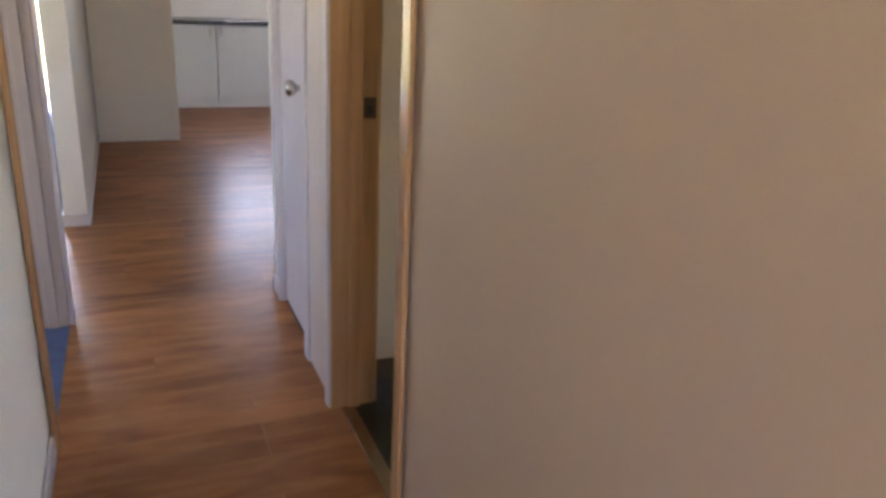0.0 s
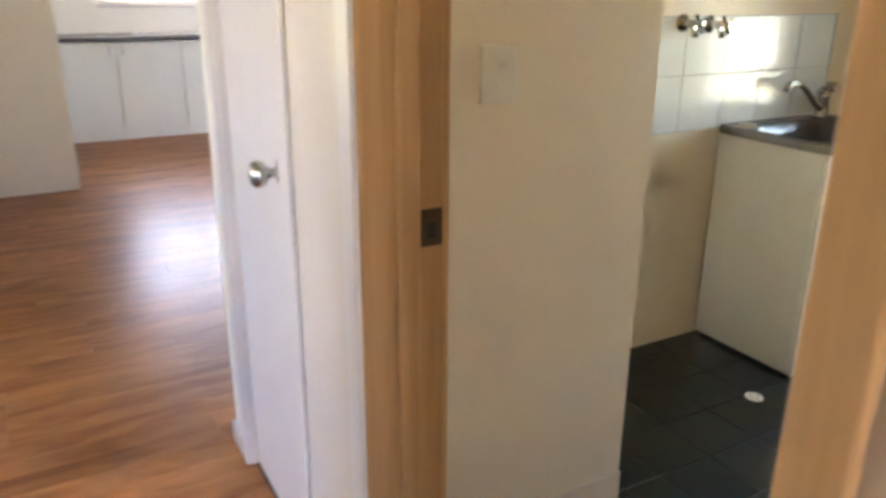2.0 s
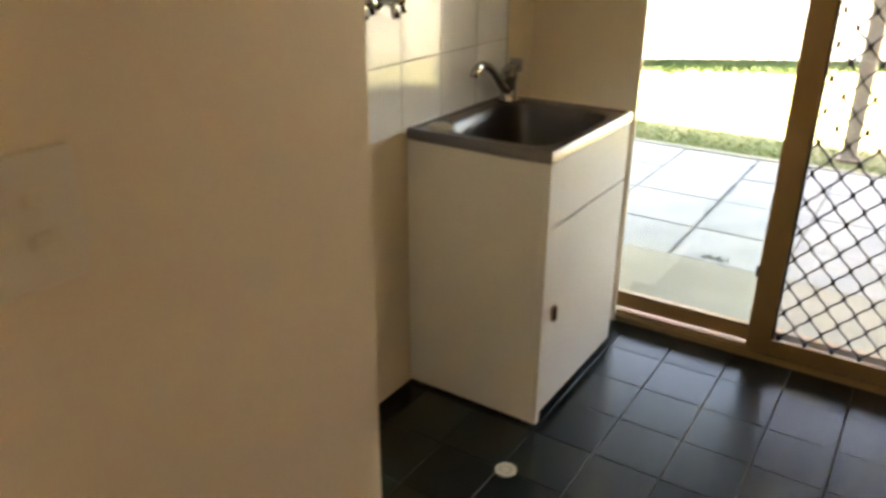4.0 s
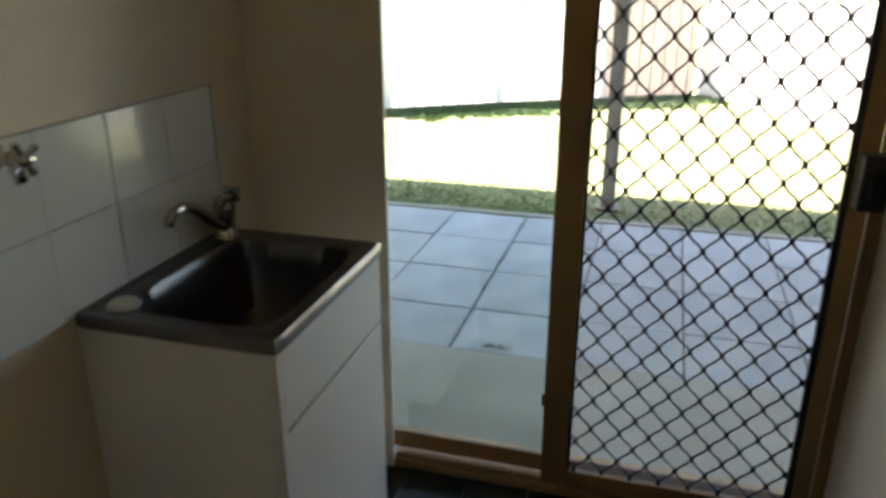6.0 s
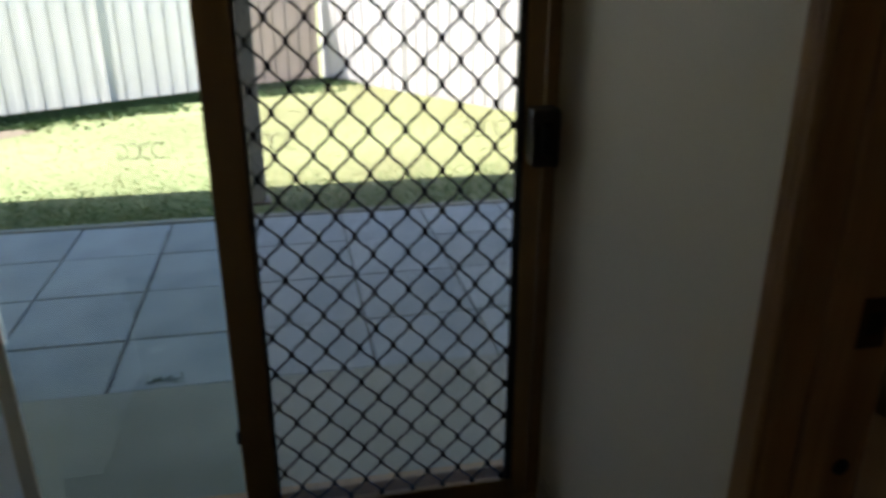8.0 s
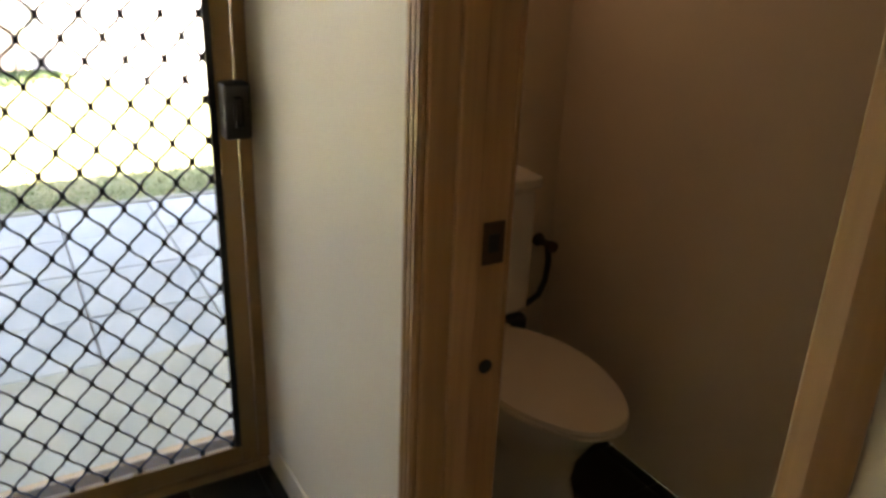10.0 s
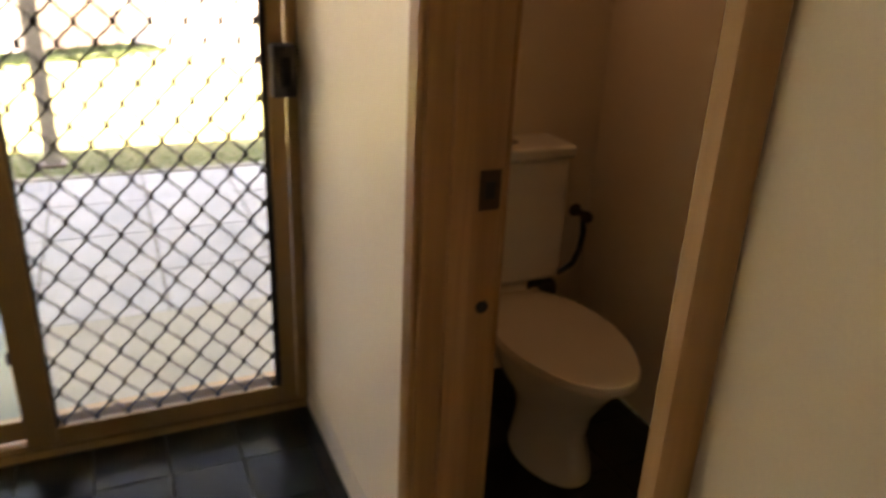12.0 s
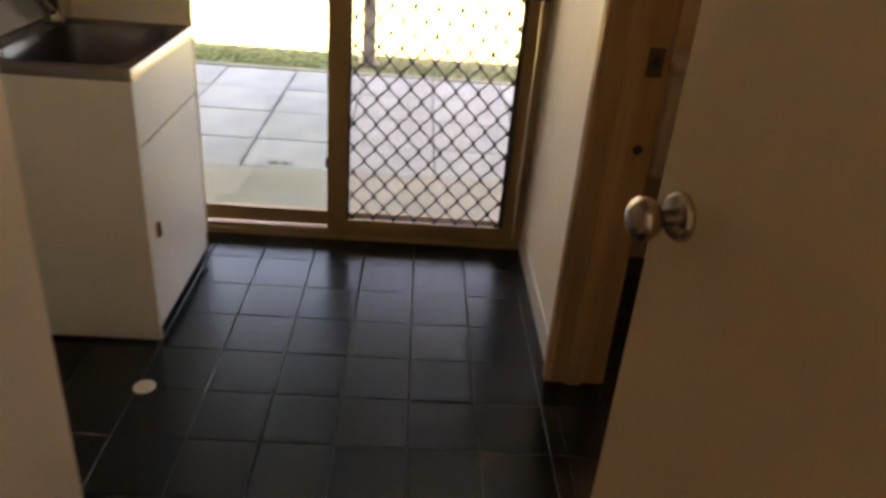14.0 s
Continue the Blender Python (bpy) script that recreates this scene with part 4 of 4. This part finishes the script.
def house(x, y, rz, hw, hd, eave, top, ridge, label):
    """A low house: brick walls, windows and a hip roof."""
    root = thing("neighbour_house", (0, 0, 0), label, "house")
    part("wall", box(-hw, hw, -hd, hd, 0, eave), BRICK, root)
    ew, ed = hw + 0.5, hd + 0.5
    bm = bmesh.new()
    vs = [bm.verts.new(p) for p in ((-ew, -ed, eave - 0.1), (ew, -ed, eave - 0.1), (ew, ed, eave - 0.1), (-ew, ed, eave - 0.1), (-ridge, 0, top), (ridge, 0, top))]
    for f in ((0, 1, 5, 4), (1, 2, 5), (2, 3, 4, 5), (3, 0, 4), (3, 2, 1, 0)):
        bm.faces.new([vs[i] for i in f])
    part("roof", bm, ROOF, root)
    for k in (-0.55, 0.5):
        w = part("window", box(k * hw - 0.6, k * hw + 0.6, -hd - 0.03, -hd, 1.0, 2.0), TRIM, root)
        part("pane", box(k * hw - 0.55, k * hw + 0.55, -hd - 0.034, -hd - 0.0305, 1.05, 1.95), BENCH, w)
    root.matrix_basis = pose(x, y, LG, 0, 0, rz)


house(22.5, 6.2, -70, 3.4, 3.0, 2.5, 3.76, 0.7, "neighbouring brick house with grey-blue hip roof")
house(21.0, 2.45, -82, 0.9, 1.3, 2.3, 3.58, 0.6, "small brick outbuilding with grey-blue roof behind the fence")


def tree(x, y, h, r, seed, label, low=0.5, z0=LG):
    rnd = random.Random(seed)
    root = thing("tree", (x, y, z0), label, "tree")
    bm = bmesh.new()
    tube([(x, y, z0 - 0.05), (x + 0.05, y, z0 + h * 0.3), (x - 0.05, y + 0.1, z0 + h * 0.6), (x, y, z0 + h * 0.9)], [0.16, 0.12, 0.08, 0.03], 9, bm)
    ends = []
    for i in range(16):
        a, z = rnd.uniform(0, 6.28), z0 + h * rnd.uniform(low, 0.85)
        q = Vector((x + r * rnd.uniform(0.5, 1) * math.cos(a), y + r * rnd.uniform(0.5, 1) * math.sin(a), z + h * rnd.uniform(0.05, 0.2)))
        tube([(x, y, z - 0.1), Vector((x, y, z)).lerp(q, 0.5) + Vector((0, 0, 0.1)), q], [0.05, 0.03, 0.01], 6, bm)
        ends += [q, Vector((x, y, z)).lerp(q, 0.6)]
    part("trunk", bm, BARK, root)
    vs, fs = [], []
    for i in range(2600):
        e = rnd.choice(ends)
        c = e + Vector((rnd.gauss(0, 0.28), rnd.gauss(0, 0.28), rnd.gauss(0, 0.22))) * r * 0.6
        u = Vector((rnd.uniform(-1, 1), rnd.uniform(-1, 1), rnd.uniform(-1, 1))).normalized()
        w = u.cross(Vector((rnd.uniform(-1, 1), rnd.uniform(-1, 1), rnd.uniform(-1, 1)))).normalized()
        s = rnd.uniform(0.05, 0.10)
        k = len(vs)
        vs += [c - u * s, c + w * s * 0.45, c + u * s, c - w * s * 0.45]
        fs.append((k, k + 1, k + 2, k + 3))
    me = bpy.data.meshes.new("crown")
    me.from_pydata([v - ORG[root.name] for v in vs], [], fs)
    me.materials.append(LEAF)
    crown = new("crown", me)
    crown.parent = root
    return root


tree(15.2, 1.2, 6.4, 1.6, 3, "leafy green tree behind the boundary fence")
tree(14.4, -2.6, 6.8, 1.8, 8, "leafy green tree behind the boundary fence")

# grass
rnd = random.Random(5)
gv, gf = [], []
for i in range(26000):
    u = rnd.random() ** 1.6
    x = 5.885 + u * 6.2
    y = rnd.uniform(-4.0, 4.2)
    a, hgt, wd = rnd.uniform(0, 6.28), rnd.uniform(0.008, 0.024), rnd.uniform(0.004, 0.009)
    dx, dy = wd * math.cos(a), wd * math.sin(a)
    lx, ly = rnd.gauss(0, 0.015), rnd.gauss(0, 0.015)
    k = len(gv)
    gv += [(x - dx, y - dy, GZ - 0.014), (x + dx, y + dy, GZ - 0.014), (x + lx, y + ly, GZ - 0.012 + hgt)]
    gf.append((k, k + 1, k + 2))
me = bpy.data.meshes.new("grass")
me.from_pydata(gv, [], gf)
me.materials.append(GRASS)
tagged(new("grass", me), "short patchy green and straw-coloured grass", "grass", kind="stuff")
# Longer blades whose dark green also draws the ragged shadow below the fence.
vv, vf = [], []
for i in range(26000):
    x = rnd.triangular(8.9, 11.8, 9.9)
    edge = 6.85 - (x - 7.2) * 7.41 / 4.66
    y = edge - 0.06 - abs(rnd.gauss(0, 0.75)) * (0.7 + 0.3 * math.sin(x * 5.1) * math.sin(x * 2.3))
    a, hgt, wd = rnd.uniform(0, 6.28), rnd.uniform(0.02, 0.055), rnd.uniform(0.016, 0.036)
    dx, dy = wd * math.cos(a), wd * math.sin(a)
    k = len(vv)
    vv += [(x - dx, y - dy, GZ - 0.014), (x + dx, y + dy, GZ - 0.014), (x + rnd.gauss(0, 0.02), y + rnd.gauss(0, 0.02), GZ - 0.012 + hgt)]
    vf.append((k, k + 1, k + 2))
me = bpy.data.meshes.new("fence_shade_grass")
me.from_pydata(vv, [], vf)
me.materials.append(VERGE_SHADED)
tagged(new("fence_shade_grass", me), "longer green grass along the foot of the fence, darkened to widen the shadow there", "grass", kind="stuff")
ev, ef = [], []
for i in range(16000):
    x, y = 5.88 + abs(rnd.gauss(0, 0.42)), rnd.uniform(-2.6, 3.2)
    a, hgt, wd = rnd.uniform(0, 6.28), rnd.uniform(0.006, 0.022), rnd.uniform(0.005, 0.011)
    dx, dy = wd * math.cos(a), wd * math.sin(a)
    k = len(ev)
    ev += [(x - dx, y - dy, GZ - 0.014), (x + dx, y + dy, GZ - 0.014), (x + rnd.gauss(0, 0.02), y + rnd.gauss(0, 0.02), GZ - 0.012 + hgt)]
    ef.append((k, k + 1, k + 2))
me = bpy.data.meshes.new("edge_grass")
me.from_pydata(ev, [], ef)
me.materials.append(EDGE_GRASS)
tagged(new("edge_grass", me), "lush green grass along the paving edge", "grass", kind="stuff")
wv, wf = [], []
for i in range(55):
    x, y = 3.82 + rnd.gauss(0, 0.018), rnd.gauss(0.478, 0.045)
    a = rnd.uniform(0, 6.28)
    s, hgt = rnd.uniform(0.003, 0.006), rnd.uniform(0.004, 0.016)
    k = len(wv)
    wv += [(x - s * math.cos(a), y - s * math.sin(a), GZ), (x + s * math.cos(a), y + s * math.sin(a), GZ), (x + rnd.gauss(0, 0.02), y + rnd.gauss(0, 0.02), GZ + hgt)]
    wf.append((k, k + 1, k + 2))
dv, df = [], []
for i in range(260):
    if i % 4:
        x, y = rnd.uniform(3.78, 5.80), 0.703 + rnd.gauss(0, 0.012)
    else:
        x, y = rnd.choice((4.2135, 4.7485, 5.2835)) + rnd.gauss(0, 0.008), rnd.uniform(-1.5, 2.0)
    s, a = rnd.uniform(0.002, 0.009), rnd.uniform(0, 6.28)
    k = len(dv)
    dv += [(x + s * math.cos(a + q), y + s * math.sin(a + q), GZ + 0.0025) for q in (0, 2.1, 4.2)] + [(x, y, GZ + 0.004 + s * 0.25)]
    df += [(k, k + 1, k + 3), (k + 1, k + 2, k + 3), (k + 2, k, k + 3)]
me = bpy.data.meshes.new("joint_debris")
me.from_pydata(dv, [], df)
me.materials.append(SOIL)
tagged(new("joint_debris", me), "crumbs of dirt and moss along the paving joints", "debris", kind="stuff")
me = bpy.data.meshes.new("weed_tuft")
me.from_pydata(wv, [], wf)
me.materials.append(LEAF)
tagged(new("weed_tuft", me), "small dark weed tuft in the paving joint", "weed", kind="stuff")

# bare earth at the foot of the fence
rim = [(0.62 + 0.16 * math.sin(3 * a_ + 1) + 0.08 * math.sin(7 * a_), a_) for a_ in [2 * math.pi * q / 28 for q in range(28)]]
bare = bmesh.new()
hub = bare.verts.new((8.98, 2.95, GZ + 0.010))
ring = [bare.verts.new((8.98 + 0.62 * r_ * math.cos(a_), 2.95 + 0.75 * r_ * math.sin(a_), GZ - 0.011)) for r_, a_ in rim]
for q in range(28):
    bare.faces.new((hub, ring[q], ring[(q + 1) % 28]))
solid("bare_earth", bare, EARTH, "patch of bare brown earth beside the fence", "soil", kind="structure")

# ---- pieces: pavers, floor tiles, wall tiles, boards ----
paver_mesh = mesh_of("paver", box(-0.262, 0.262, -0.262, 0.262, -0.03, 0.0, 0.004), PAVER)
cut_paver = mesh_of("paver", box(-0.2215, 0.2215, -0.262, 0.262, -0.03, 0.0, 0.004), PAVER)
for i in range(4):
    for j in range(-8, 6):
        x, y = 3.946 + 0.535 * i, 0.703 + 0.535 * (j + 0.5)
        if abs(y) < 3.7:
            z = GZ + 0.0015 * ((i * 7 + j * 5) % 3 - 1)
            piece("paver", paver_mesh if i else cut_paver, (x if i else 3.987, y, z), paving)

PT, PU = 0.2055, 0.197
tile_mesh = mesh_of("tile", box(-PT / 2 + 0.002, PT / 2 - 0.002, -PU / 2 + 0.002, PU / 2 - 0.002, -0.008, 0.0, 0.0012), TILE)


def cut_tile(x0, x1, y0, y1):
    bm = box(-(x1 - x0) / 2, (x1 - x0) / 2, -(y1 - y0) / 2, (y1 - y0) / 2, -0.008, 0.0, 0.0012)
    return mesh_of("tile", bm, TILE)


def lay(rx0, rx1, ry0, ry1):
    i0, i1 = math.floor((rx0 - 1.435) / PT), math.ceil((rx1 - 1.435) / PT)
    j0, j1 = math.floor((ry0 - 0.128) / PU), math.ceil((ry1 - 0.128) / PU)
    for i in range(i0, i1):
        for j in range(j0, j1):
            x0, x1 = 1.435 + PT * i + 0.002, 1.435 + PT * (i + 1) - 0.002
            y0, y1 = 0.128 + PU * j + 0.002, 0.128 + PU * (j + 1) - 0.002
            cx0, cx1, cy0, cy1 = max(x0, rx0), min(x1, rx1), max(y0, ry0), min(y1, ry1)
            if cx1 - cx0 < 0.01 or cy1 - cy0 < 0.01:
                continue
            full = cx1 - cx0 > PT - 0.0045 and cy1 - cy0 > PU - 0.0045
            me = tile_mesh if full else cut_tile(cx0, cx1, cy0, cy1)
            piece("tile", me, ((cx0 + cx1) / 2, (cy0 + cy1) / 2, 0.0), floor_tiles)


lay(0.045, XE, YS, YN)
lay(0.7, XE, -1.69, YS)
solid("door_threshold", box(0.0, 0.044, DOOR_S, 0.0, -0.003, 0.003, 0.0015), SATIN, "thin metal strip between boards and tiles", "threshold", kind="structure")

wall_tiles = solid("tile_splashback", box(1.02, 2.447, 0.9905, 0.9945, 0.854, 1.264), WALL_GROUT, "white glazed wall tiles behind the trough", "tiles", kind="structure")
wt = 0.203
solid("tile_corner_bead", box(2.4455, 2.4515, 0.982, 0.9902, 0.872, 1.266, 0.002), WALL_TILE, "white glazed corner bead beside the wall tiles", "trim", kind="structure")
wtile = mesh_of("wall_tile", box(-0.1002, 0.1002, -0.004, 0.0, -0.1002, 0.1002, 0.0018, 2), WALL_TILE)
for i in range(7):
    for j in range(2):
        piece("wall_tile", wtile, (2.445 - wt * (i + 0.5), 0.9905, 1.262 - wt * (j + 0.5)), wall_tiles)

BW = 0.094
boards = {}
rnd = random.Random(11)


def board(x0, x1, y):
    key = round(x1 - x0, 3)
    if key not in boards:
        boards[key] = mesh_of("board", box(-key / 2 + 0.0004, key / 2 - 0.0004, -BW / 2 + 0.0004, BW / 2 - 0.0004, -0.006, 0.0, 0.0005), PLANK)
    return piece("board", boards[key], ((x0 + x1) / 2, y, 0), floor_wood)


y = -3.58
while y < 6.95:
    x0, x1 = (XW, 0.0) if y < 1.08 - BW / 2 else (-0.835, 2.2)
    if 1.06 < y < 2.28:
        x0 = -0.955
    if y > 4.6:
        x0 = -0.82
    x = x0 - rnd.choice((0.0, 0.3, 0.6, 0.9))
    while x < x1 - 0.001:
        a, b = max(x, x0), min(x + 1.2, x1)
        if b - a > 0.02:
            board(a, b, y + BW / 2)
        x += 1.2
    y += BW
